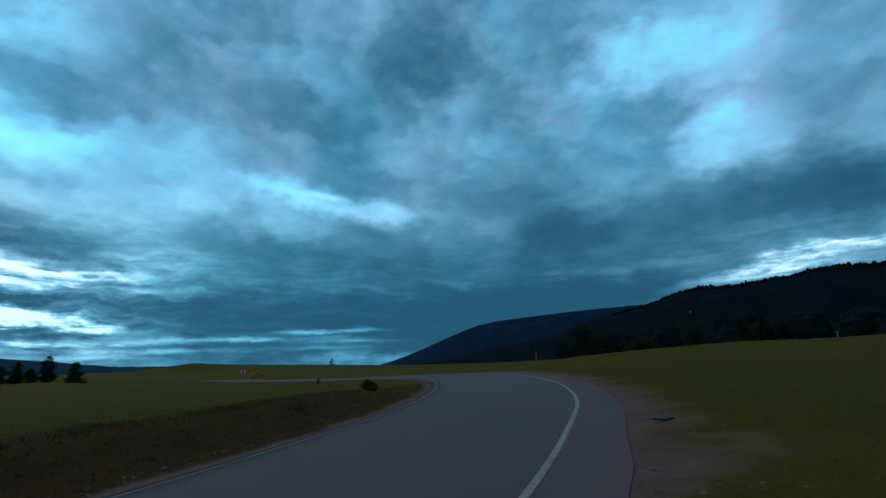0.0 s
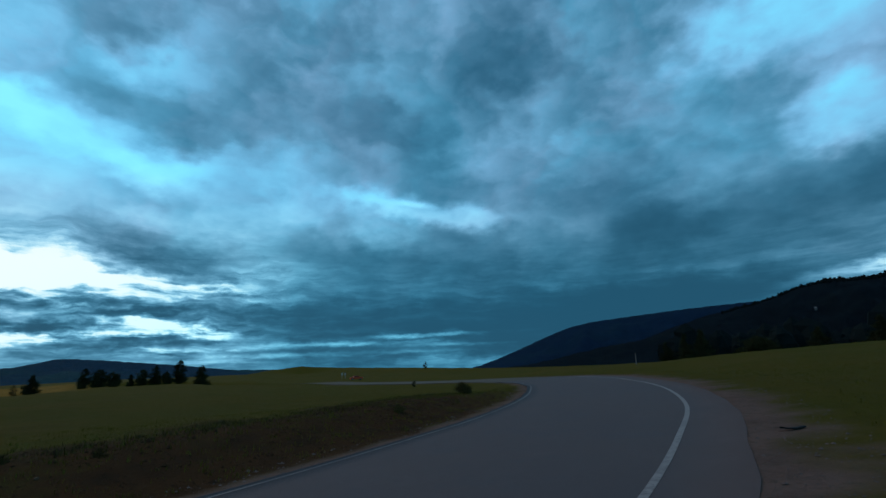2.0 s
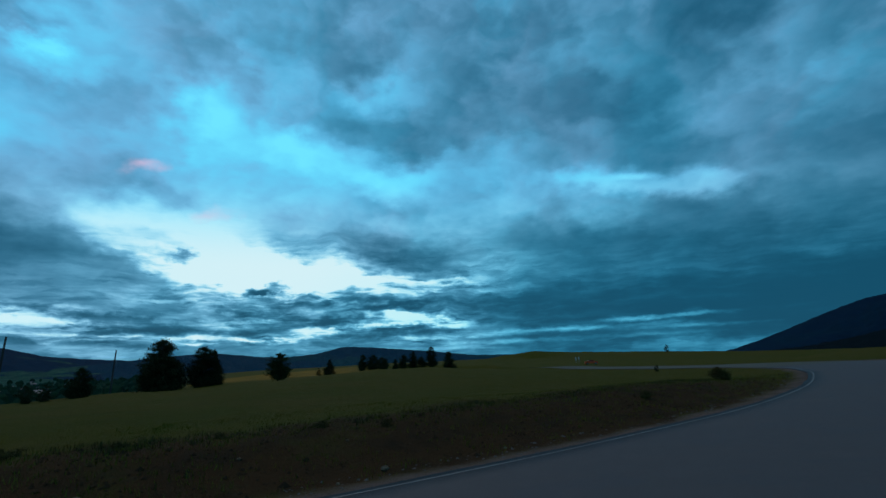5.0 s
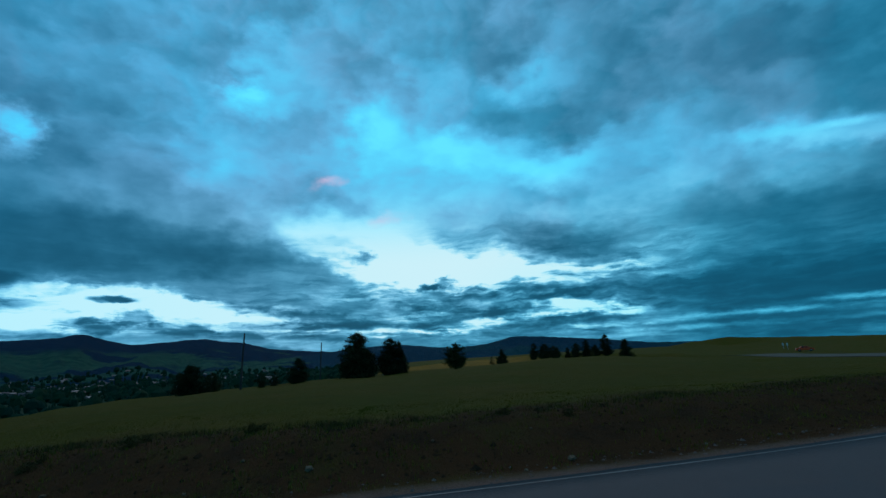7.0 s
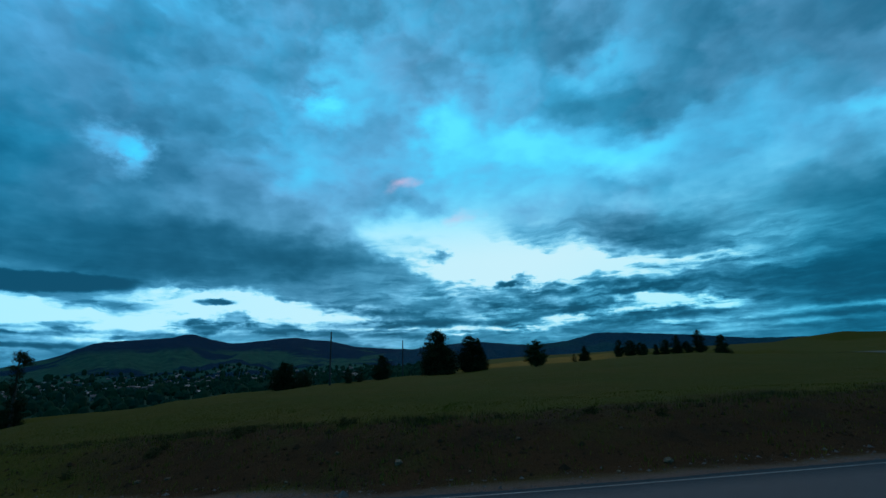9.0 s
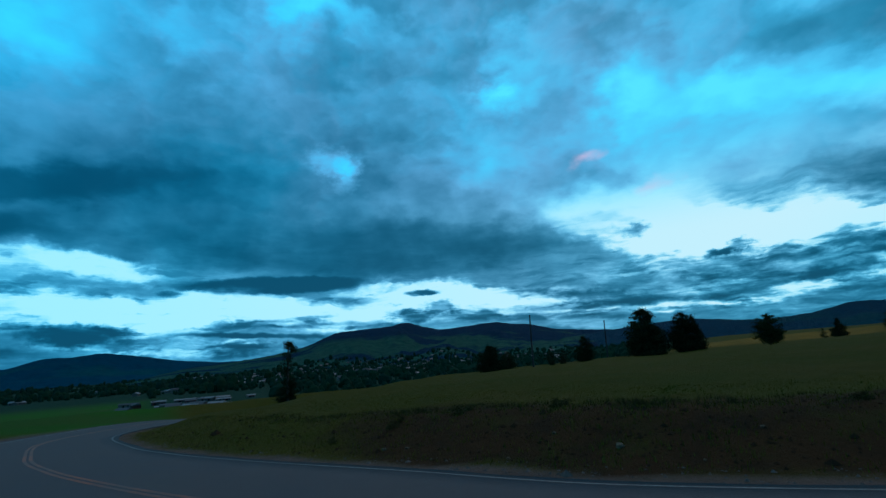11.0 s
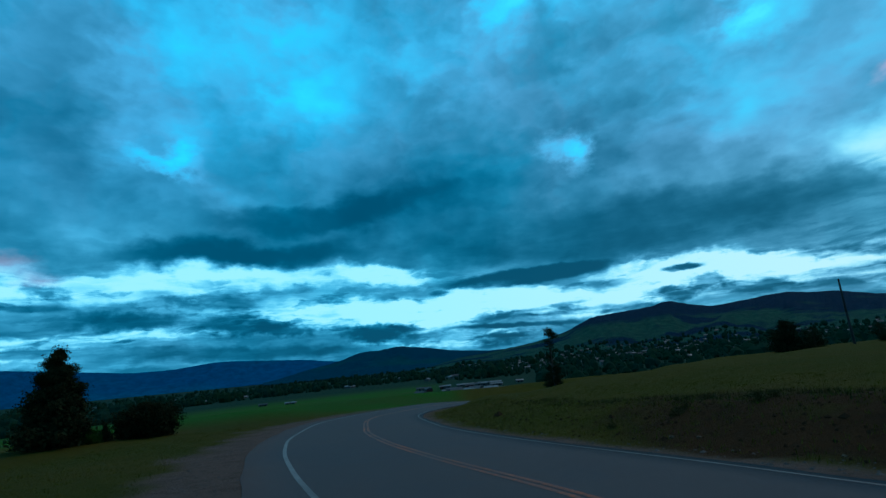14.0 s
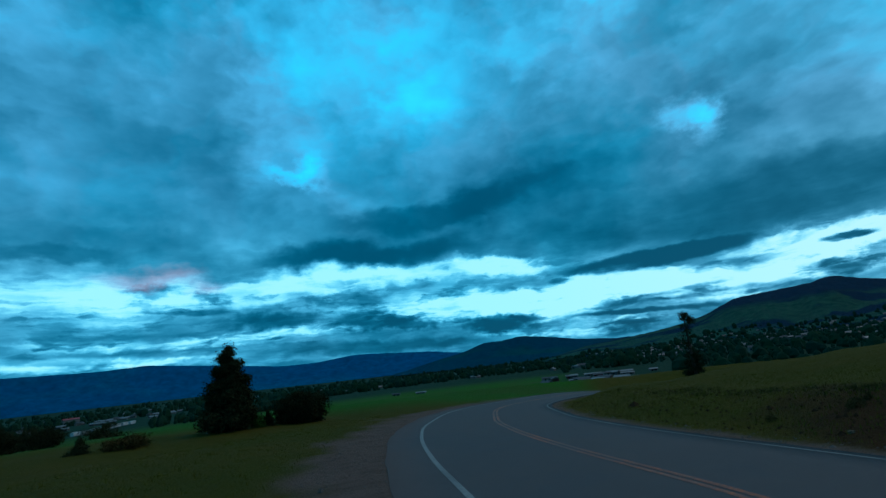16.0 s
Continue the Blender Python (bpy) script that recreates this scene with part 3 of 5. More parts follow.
# the blue of distance haze is put into these slopes' base colours
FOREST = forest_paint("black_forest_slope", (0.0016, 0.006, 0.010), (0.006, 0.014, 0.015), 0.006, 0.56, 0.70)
FAR_FOREST = forest_paint("hazed_forest_slope", (0.001, 0.021, 0.050), (0.002, 0.028, 0.052), 0.002)
BARE_HILL = forest_paint("hazed_patchwork_hill", (0.002, 0.031, 0.066), (0.032, 0.108, 0.066), 0.0022, 0.46, 0.50, 0.95, (112, 78))
NORTH_HILL = forest_paint("hazed_wooded_hill", (0.002, 0.044, 0.078), (0.008, 0.066, 0.074), 0.003)
GREEN_HILL = forest_paint("hazed_green_hill", (0.001, 0.058, 0.104), (0.004, 0.080, 0.090), 0.002)
FAR_RANGE = forest_paint("far_hazed_range", (0.001, 0.112, 0.255), (0.001, 0.140, 0.255), 0.0012)


def leaf_paint(name, base, second):
    p = Paint(name, base, 0.95).dull()
    p.mix(p.noise(0.9, 4, 0.6), second, 0.8)
    p.vary(0.25)
    return p.done()


NEEDLES = leaf_paint("dark_needles", (0.020, 0.024, 0.010), (0.034, 0.034, 0.014))
LEAVES = leaf_paint("dull_green_leaves", (0.022, 0.034, 0.012), (0.040, 0.050, 0.016))
BARK = Paint("rough_bark", (0.05, 0.035, 0.025), 0.95)
BARK = BARK.mix(BARK.noise(6.0, 5, 0.7, (3, 3, 0.6)), (0.022, 0.016, 0.012), 0.8).done()

ROCK = Paint("pale_rock", (0.150, 0.088, 0.052), 0.95, local=True)
ROCK = ROCK.mix(ROCK.noise(5.0, 5, 0.7), (0.05, 0.035, 0.026), 0.7).vary(0.3).done()
WOOD = Paint("weathered_pole_wood", (0.040, 0.034, 0.030), 0.95)
WOOD = WOOD.mix(WOOD.noise(3.0, 5, 0.7, (4, 4, 0.3)), (0.02, 0.017, 0.015), 0.8).done()
CLOD = Paint("earth_clods", (0.054, 0.024, 0.012), 1.0).dull()
CLOD = CLOD.mix(CLOD.noise(2.0, 4, 0.7), (0.022, 0.013, 0.009), 0.8).done()
PEBBLE = Paint("mixed_gravel", (0.13, 0.088, 0.076), 0.95)
PEBBLE = PEBBLE.mix(PEBBLE.noise(4.0, 4, 0.7), (0.055, 0.045, 0.04), 0.8).done()
BLADE = Paint("dull_grass_blades", (0.100, 0.085, 0.008), 0.9).dull()
BLADE = BLADE.mix(BLADE.noise(0.35, 4, 0.6), (0.120, 0.095, 0.018), 0.7).mix(BLADE.noise(2.5, 4, 0.7), (0.085, 0.076, 0.014), 0.6).done()
WEED = leaf_paint("dry_weed", (0.060, 0.042, 0.016), (0.038, 0.034, 0.010))
SPRING = leaf_paint("fresh_green_leaves", (0.035, 0.085, 0.012), (0.05, 0.10, 0.02))
RUSSET = leaf_paint("russet_leaves", (0.062, 0.036, 0.012), (0.040, 0.036, 0.012))
TOWN_TREE = Paint("dark_valley_trees", (0.010, 0.031, 0.021), 1.0).dull()
TOWN_TREE = TOWN_TREE.mix(TOWN_TREE.noise(0.03, 4, 0.6), (0.016, 0.036, 0.014), 0.8).done()


def plain_paint(name, base, rough=0.7, spot=None, metal=0.0):
    p = Paint(name, base, rough, metal, local=True)
    p.mix(p.noise(1.5, 5, 0.65), spot or tuple(c * 0.65 for c in base), 0.6)
    return p.vary(0.18).done()


PALE_WALL = plain_paint("pale_house_wall", (0.14, 0.125, 0.115))
GREY_WALL = plain_paint("grey_house_wall", (0.07, 0.066, 0.066))
PALE_ROOF = plain_paint("pale_metal_roof", (0.155, 0.142, 0.14), 0.5)
DARK_ROOF = plain_paint("dark_shingle_roof", (0.05, 0.05, 0.055))
RED_ROOF = plain_paint("red_metal_roof", (0.36, 0.025, 0.02), 0.5)
MAROON = plain_paint("dark_red_wall", (0.09, 0.02, 0.018))
CAR_RED = plain_paint("orange_red_car_paint", (0.70, 0.055, 0.010), 0.4, (0.62, 0.05, 0.010))
GLASS_DARK = plain_paint("dark_car_glass", (0.01, 0.012, 0.014), 0.1)
TYRE = plain_paint("black_rubber", (0.012, 0.012, 0.012), 0.9)
RIM = plain_paint("grey_wheel_rim", (0.25, 0.25, 0.26), 0.4)
SIGN_WHITE = plain_paint("white_sign_board", (0.45, 0.45, 0.46), 0.5, (0.36, 0.36, 0.37))
STEEL = plain_paint("galvanised_steel", (0.30, 0.31, 0.32), 0.5, (0.2, 0.2, 0.2), 0.4)
TIMBER = plain_paint("bleached_timber", (0.13, 0.115, 0.10), 0.9)
DUST = Paint("pale_dusty_track", (0.070, 0.056, 0.038), 0.95)
DUST = DUST.mix(DUST.noise(0.15, 5, 0.6), (0.075, 0.062, 0.045), 0.8).done()
PALE_TRAILER = plain_paint("dulled_white_trailer_skin", (0.48, 0.48, 0.49), 0.5)
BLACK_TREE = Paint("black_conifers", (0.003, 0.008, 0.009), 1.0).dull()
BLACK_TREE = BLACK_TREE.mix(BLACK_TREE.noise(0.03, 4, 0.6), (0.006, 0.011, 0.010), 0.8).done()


# ---- the road's line: x, y, height, fall towards the inside of the bend ----
ROAD = ((-150, 10, -16, 0.0), (-115, -12, -11, 0.0), (-84, -26, -7.0, -0.01), (-59.9, -30.3, -4.3, -0.03), (-43.1, -27.8, -3.0, -0.04), (-30.6, -23.6, -2.2, -0.05),
        (-20.8, -16.7, -1.5, -0.055), (-15.8, -12.1, -1.1, -0.06), (-11.9, -7.7, -0.8, -0.06), (-8.6, -3.5, -0.6, -0.06), (-5.43, 0.5, -0.35, -0.06),
        (-2.76, 6.25, -0.12, -0.06), (-0.78, 11.65, 0.06, -0.06), (1.07, 18.1, 0.24, -0.06), (2.3, 26.7, 0.39, -0.06), (2.54, 35.8, 0.49, -0.06), (2.05, 45.8, 0.50, -0.06),
        (-0.45, 59.9, 0.45, -0.05), (-7.3, 74, 0.35, -0.04), (-20, 87.5, 0.1, -0.03), (-39, 101.5, 0.1, -0.02), (-58, 115, 0.3, 0.0), (-95, 135, -2.0, 0.0), (-150, 160, -6, 0.0))
TILT_X, TILT_Y = 0.0642, 0.0092   # the bend's own tilted plane


def glide(points, steps):
    """Catmull-Rom samples along a line of control points."""
    p = np.array(points, float)
    p = np.vstack([2 * p[0] - p[1], p, 2 * p[-1] - p[-2]])
    out = []
    for i in range(1, len(p) - 2):
        for k in range(steps):
            u = k / steps
            out.append(0.5 * (2 * p[i] + (p[i + 1] - p[i - 1]) * u + (2 * p[i - 1] - 5 * p[i] + 4 * p[i + 1] - p[i + 2]) * u * u
                              + (3 * p[i] - p[i - 1] - 3 * p[i + 1] + p[i + 2]) * u ** 3))
    return np.array(out + [p[-2]])


WAYLINE = glide(ROAD, 14)
ALONG = np.gradient(WAYLINE[:, :2], axis=0)
ALONG /= np.linalg.norm(ALONG, axis=1)[:, None]
LEFT = np.stack([-ALONG[:, 1], ALONG[:, 0]], 1)
near_bend = np.clip((75 - np.hypot(WAYLINE[:, 0], WAYLINE[:, 1])) / 30, 0, 1)
WAYLINE[:, 2] += near_bend * (TILT_X * WAYLINE[:, 0] + TILT_Y * WAYLINE[:, 1] - WAYLINE[:, 2])
WAYLINE[:, 3] += near_bend * (TILT_X * LEFT[:, 0] + TILT_Y * LEFT[:, 1] - WAYLINE[:, 3])
PAVED_IN = 3.68      # where the asphalt gives way to grit on the inside
HALF = 3.39         # centre line to edge line
EDGE_IN, EDGE_OUT = 4.15, 4.55   # asphalt to the inside, to the outside


def smooth(a, b, x):
    u = np.clip((x - a) / (b - a), 0, 1)
    return u * u * (3 - 2 * u)


def beside(x, y):
    """How far left of the road's centre line a place lies, and the road's height there."""
    x, y = np.atleast_1d(x).astype(float), np.atleast_1d(y).astype(float)
    near = np.empty(len(x), int)
    for a in range(0, len(x), 4000):
        s = slice(a, a + 4000)
        near[s] = ((x[s, None] - WAYLINE[None, :, 0]) ** 2 + (y[s, None] - WAYLINE[None, :, 1]) ** 2).argmin(1)
    dx, dy = x - WAYLINE[near, 0], y - WAYLINE[near, 1]
    d = dx * LEFT[near, 0] + dy * LEFT[near, 1]
    far = np.hypot(dx, dy)
    d = np.where(np.abs(far - np.abs(d)) > 1.0, np.sign(d + 1e-9) * far, d)
    return d, WAYLINE[near, 2] + WAYLINE[near, 3] * np.clip(d, -8, 8)


# the lie of the land by azimuth (degrees left of north): crest distance, crest elevation seen from the eye,
# then heights at 300, 1200 and 4800 m
LIE_AZ = np.array((-60, -32, -23, -13, -6, 0, 6, 13, 22, 27, 31, 34, 40, 45, 50, 57, 62, 66, 71, 77, 83, 87, 91, 95, 99, 105, 112, 120, 130, 140, 154, 166, 174, 200, 240, 270, 300), float)
LIE_R = np.array((80, 80, 80, 90, 110, 150, 190, 230, 300, 340, 300, 190, 150, 140, 130, 110, 100, 98, 95, 92, 90, 88, 85, 80, 75, 66, 58, 52, 48, 42, 38, 34, 30, 26, 40, 60, 80), float)
LIE_EL = np.array((1.4, 1.4, 1.2, 0.4, 0.25, 0.3, 0.4, 0.7, 1.0, 1.15, 0.9, -0.15, -0.1, -0.2, -0.5, -0.95, -1.2, -1.5, -1.65, -2.05, -2.3, -2.6, -2.8, -3.1, -3.45, -3.8, -4.6, -4.9, -5.0, -5.15, -5.25, -5.3, -5.7, -6, -3, 0, 1.4), float)
LIE_300 = np.array((5, 5, 5, 3, 2.5, 3, 3.5, 5, 6.8, 8, 6, 3.5, 3, 2.5, 1, -1, -3, -7, -12, -17, -20, -21, -22, -22, -22, -23, -23, -22, -21, -21, -22, -23, -24, -24, -15, 0, 5), float)
LIE_1200 = np.array((15, 15, 12, 6, 6, 6, 6, 8, 12, 14, 14, 14, 12, 12, 8, 2, -5, -10, -14, -18, -20, -22, -24, -24, -24, -26, -28, -32, -36, -38, -38, -38, -38, -38, -20, 5, 15), float)
LIE_4800 = np.array((40, 40, 40, 30, 20, 20, 20, 20, 30, 30, 30, 30, 30, 30, 30, 30, 30, 20, 10, 0, 0, 0, 0, 0, 0, -20, -40, -60, -70, -70, -60, -50, -45, -40, 0, 20, 40), float)


def land(x, y):
    """The ground's height."""
    x, y = np.atleast_1d(x).astype(float), np.atleast_1d(y).astype(float)
    d, zr = beside(x, y)
    r = np.hypot(x, y)
    az = np.degrees(np.arctan2(-x, y))
    az = np.where(az < -60, az + 360, az)
    pick = lambda table: np.interp(az, LIE_AZ, table, period=360)
    rc, zc = pick(LIE_R), 1.6 + pick(LIE_R) * np.tan(np.radians(pick(LIE_EL)))
    z3, z12, z48 = pick(LIE_300), pick(LIE_1200), pick(LIE_4800)
    inside = smooth(25, 45, az) * (1 - smooth(108, 120, az))
    z0 = 0.35 * inside - 0.5 * smooth(115, 140, az) * (1 - smooth(230, 290, az)) + 0.3 * (1 - smooth(-10, 20, az))
    r0 = np.minimum(16.0, rc * 0.5)
    u = np.clip((r - r0) / (rc - r0), 0, 1)
    dip = smooth(-8, 2, np.where(az > 200, az - 360, az)) * (1 - smooth(30, 36, az))
    z = z0 + (zc - z0) * ((0.75 * u + 0.25 * u * u) * (1 - dip) + u ** 5 * dip)
    z = np.where(r > rc, zc + (z3 - zc) * smooth(0, 1, np.clip((r - rc) / np.maximum(300 - rc, 60), 0, 1)), z)
    z = np.where(r > 300, z3 + (z12 - z3) * np.clip((r - 300) / 900, 0, 1), z)
    z = np.where((r > 300) & (rc > 300), zc + (z12 - zc) * np.clip((r - rc) / 900, 0, 1), z)
    z = np.where(r > 1200, z12 + (z48 - z12) * np.clip((r - 1200) / 3600, 0, 1), z)
    rough = np.array([noise.noise((a * 0.11, b * 0.11, 0.3)) * 0.22 + noise.noise((a * 0.9, b * 0.9, 2.0)) * 0.06 if q < 400 else 0.0 for a, b, q in zip(x, y, r)])
    z = z + rough * smooth(8, 40, r)
    # the verge: a bank of cut earth inside the bend, a level shoulder outside it
    bank = zr - 0.025 + 0.80 * (1 - smooth(19, 44, r) * (y > 0)) * smooth(EDGE_IN + 0.3, EDGE_IN + 4.2, d) + rough * 0.8 * smooth(EDGE_IN, EDGE_IN + 1.5, d)
    level = zr - 0.014 + rough * 0.3 * smooth(6, 9, -d)
    verge = np.where(d > 0, bank, level)
    reach_in, reach_out = smooth(EDGE_IN + 4.2, EDGE_IN + 13, d), smooth(7.6, 17, -d)
    k = np.where(d > 0, reach_in, reach_out)
    z = verge * (1 - k) + z * k
    on_road = (1 - smooth(PAVED_IN - 0.2, PAVED_IN + 0.05, d)) * (1 - smooth(EDGE_OUT - 0.3, EDGE_OUT - 0.05, -d))
    return z - 0.05 * on_road


def ground_at(x, y):
    return float(land(x, y)[0])


def at(az, r):
    """x and y at that azimuth and distance from the eye."""
    return -r * math.sin(radians(az)), r * math.cos(radians(az))


def mesh_of(name, verts, faces, mat, smooth_faces=True):
    me = bpy.data.meshes.new(name)
    me.from_pydata([tuple(map(float, v)) for v in verts], [], faces)
    me.materials.append(mat)
    if smooth_faces:
        me.polygons.foreach_set("use_smooth", [True] * len(me.polygons))
    me.update()
    return me


def grid_faces(rows, cols, wrap=False):
    return [(i * cols + j, i * cols + (j + 1) % cols, (i + 1) * cols + (j + 1) % cols, (i + 1) * cols + j)
            for i in range(rows - 1) for j in range(cols if wrap else cols - 1)]


def build_ground():
    rings = np.concatenate([np.linspace(1.0, 40, 110), np.geomspace(40.5, 420, 90), np.geomspace(440, 4800, 40)])
    turns = np.radians(np.arange(0, 360, 0.75))
    rr, aa = np.meshgrid(rings, turns, indexing="ij")
    x, y = (-rr * np.sin(aa)).ravel(), (rr * np.cos(aa)).ravel()
    z = land(x, y)
    x, y, z = np.append(x, 0), np.append(y, 0), np.append(z, ground_at(0.0, 0.0))
    n = len(turns)
    faces = [f[::-1] for f in grid_faces(len(rings), n, True)] + [(len(x) - 1, j, (j + 1) % n) for j in range(n)]
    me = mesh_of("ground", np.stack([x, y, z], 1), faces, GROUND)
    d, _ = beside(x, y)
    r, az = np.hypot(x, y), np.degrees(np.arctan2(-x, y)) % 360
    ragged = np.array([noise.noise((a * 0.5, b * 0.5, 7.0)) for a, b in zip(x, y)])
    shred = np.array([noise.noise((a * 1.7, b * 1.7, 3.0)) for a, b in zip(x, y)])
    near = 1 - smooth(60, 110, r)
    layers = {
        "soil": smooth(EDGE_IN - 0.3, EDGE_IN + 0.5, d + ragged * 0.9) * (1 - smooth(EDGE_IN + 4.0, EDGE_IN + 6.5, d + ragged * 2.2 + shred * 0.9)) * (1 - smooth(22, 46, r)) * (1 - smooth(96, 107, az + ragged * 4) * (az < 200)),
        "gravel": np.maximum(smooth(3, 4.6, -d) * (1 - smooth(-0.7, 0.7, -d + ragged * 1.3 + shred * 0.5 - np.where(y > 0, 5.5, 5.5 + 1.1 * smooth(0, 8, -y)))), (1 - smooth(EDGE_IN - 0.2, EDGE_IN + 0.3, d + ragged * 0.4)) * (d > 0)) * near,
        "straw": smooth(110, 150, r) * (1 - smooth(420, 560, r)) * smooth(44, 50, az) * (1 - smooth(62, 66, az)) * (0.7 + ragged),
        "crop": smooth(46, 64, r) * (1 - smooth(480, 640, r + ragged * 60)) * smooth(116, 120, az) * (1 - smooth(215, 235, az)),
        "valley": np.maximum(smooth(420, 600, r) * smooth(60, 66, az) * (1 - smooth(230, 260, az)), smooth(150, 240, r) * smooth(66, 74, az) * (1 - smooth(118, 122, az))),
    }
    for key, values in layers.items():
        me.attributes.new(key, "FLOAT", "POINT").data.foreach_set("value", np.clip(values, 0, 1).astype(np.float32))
    return tagged(new("ground", me), "olive summer grassland with a brown cut bank and gravel shoulder", "ground", kind="structure")


build_ground()


def strip(name, a, b, lift, mat, first=0, last=None, label="", cat="", thick=0.0, cols=2, wobble=0.0):
    """A band along the road from a to b metres left of the centre line."""
    last = len(WAYLINE) if last is None else last
    verts, faces = [], []
    for i in range(first, last):
        for k in range(cols):
            d = a + (b - a) * k / (cols - 1)
            if wobble and k in (0, cols - 1):
                d += wobble * noise.noise((i * 0.23, d * 3, 1.0))
            p = WAYLINE[i, :2] + LEFT[i] * d
            verts.append((p[0], p[1], WAYLINE[i, 2] + WAYLINE[i, 3] * max(-8, min(8, d)) + lift))
    n = last - first
    faces = [f[::-1] for f in grid_faces(n, cols)]
    faces = [tuple(reversed(f)) for f in faces]
    if thick:
        base = len(verts)
        verts += [(v[0], v[1], v[2] - thick) for v in verts]
        for i in range(n - 1):
            for k in (0, cols - 1):
                p, q = i * cols + k, (i + 1) * cols + k
                faces.append((p, q, base + q, base + p) if k else (q, p, base + p, base + q))
    return mesh_of(name, verts, faces, mat)


def build_road():
    road = tagged(new("road", strip("road", -EDGE_OUT, PAVED_IN, 0.0, ASPHALT, cols=9, thick=0.06, wobble=0.10)), "worn grey asphalt two-lane road bending through grassland", "road", kind="structure")
    for name, a, b, mat, label in (("edge_line", -HALF - 0.06, -HALF + 0.06, WHITE_LINE, "worn white painted edge line"),
                                   ("edge_line", HALF - 0.04, HALF + 0.04, FAINT_LINE, "faded thin white painted edge line"),
                                   ("centre_line", -0.15, -0.04, YELLOW_LINE, "worn orange-yellow painted centre line"),
                                   ("centre_line", 0.04, 0.15, YELLOW_LINE, "worn orange-yellow painted centre line")):
        last = 14 * 11 + 1 if name == "centre_line" else None   # further on the yellow is gone
        ob = tagged(new(name, strip(name, a, b, 0.005, mat, 0, last)), label)
        ob.parent = road

    far = tagged(new("track", strip("track", -EDGE_OUT, EDGE_IN, 0.012, DUST, first=14 * 17 + 4, cols=5)), "pale dusty stretch of road beyond the bend", "road", kind="structure")
    return road, far


build_road()


HILLS = {}


def build_hill(name, profile, r_foot, r_ridge, mat, label, rough=0.05, z_foot=-40.0, seed=1.0, soften=3):
    """A ridge: (azimuth, elevation of the skyline) in degrees, with spurs and gullies down to its foot."""
    prof = np.array(profile, float)
    turns = np.arange(prof[0, 0], prof[-1, 0] + 0.01, 0.25)
    el = np.interp(turns, prof[:, 0], prof[:, 1])
    kernel = 1.0 + soften - np.abs(np.arange(-soften, soften + 1))
    el = np.convolve(np.pad(el, soften, mode="edge"), kernel / kernel.sum(), "valid")
    rows = 34
    verts = []
    for i in range(rows):
        u = i / (rows - 7)
        for a, e in zip(turns, el):
            top = 1.6 + r_ridge * math.tan(radians(e))
            x0, y0 = at(a, 1.0)
            if u <= 1:
                r = r_foot + (r_ridge - r_foot) * u
                s = u ** 1.25
                g = noise.fractal((x0 * 14 + seed, y0 * 14, u * 2.2), 1.0, 2.1, 5)
                z = z_foot + (top - z_foot) * s + g * (top - z_foot) * 0.17 * math.sin(math.pi * min(u, 1)) ** 0.8
                z = min(z, 1.6 + r * math.tan(radians(e)) - 0.003 * r * (1 - u))
                if u > 0.99:
                    z += noise.fractal((x0 * 90 + seed, y0 * 90, 0), 0.8, 2.2, 4) * rough * r_ridge * 0.01
            else:
                r = r_ridge * (1 + (u - 1) * 1.0)
                z = top - (top - z_foot) * (u - 1) * 4.5
            p = at(a, r)
            verts.append((p[0], p[1], z))
    HILLS[name] = (turns, np.linspace(r_foot, r_ridge, rows - 6), np.array(verts)[:, 2].reshape(rows, -1)[:rows - 6])
    me = mesh_of(name, verts, grid_faces(rows, len(turns)), mat)
    return tagged(new(name, me), label, "mountain", kind="structure")


def slope_at(name, az, r):
    """The height of a hill's surface there, or of the ground in front of it."""
    turns, rs, heights = HILLS[name]
    x, y = at(az, r)
    z = ground_at(x, y)
    if turns[0] < az < turns[-1] and r > rs[0]:
        column = heights[:, int(round((az - turns[0]) / 0.25))]
        z = max(z, float(np.interp(r, rs, column)))
    return z


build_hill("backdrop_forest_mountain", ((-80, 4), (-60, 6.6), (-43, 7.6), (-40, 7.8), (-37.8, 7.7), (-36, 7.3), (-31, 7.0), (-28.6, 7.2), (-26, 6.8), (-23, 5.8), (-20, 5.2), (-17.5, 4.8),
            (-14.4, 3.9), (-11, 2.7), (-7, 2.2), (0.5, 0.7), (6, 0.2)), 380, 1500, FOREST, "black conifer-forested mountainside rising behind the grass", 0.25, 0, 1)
# from here out the ridges' blue is haze painted into their material
build_hill("backdrop_hazed_ridge", ((-40, 5), (-30, 5.5), (-23, 5.9), (-19, 5.8), (-14, 5.6), (-7.4, 5.1), (-4.1, 4.8), (-0.7, 3.5), (2.5, 2.2), (5.9, 0.9), (9, 0.1), (13, -0.5)),
           1700, 3000, FAR_FOREST, "long dark wooded ridge in the distance, haze blue put into its colour", 0.1, 0, 2, 14)
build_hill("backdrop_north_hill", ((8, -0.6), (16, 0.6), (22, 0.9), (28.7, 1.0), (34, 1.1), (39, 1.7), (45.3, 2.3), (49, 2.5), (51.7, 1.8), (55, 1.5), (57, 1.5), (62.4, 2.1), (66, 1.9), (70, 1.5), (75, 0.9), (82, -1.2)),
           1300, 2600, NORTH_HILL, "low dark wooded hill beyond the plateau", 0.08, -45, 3)
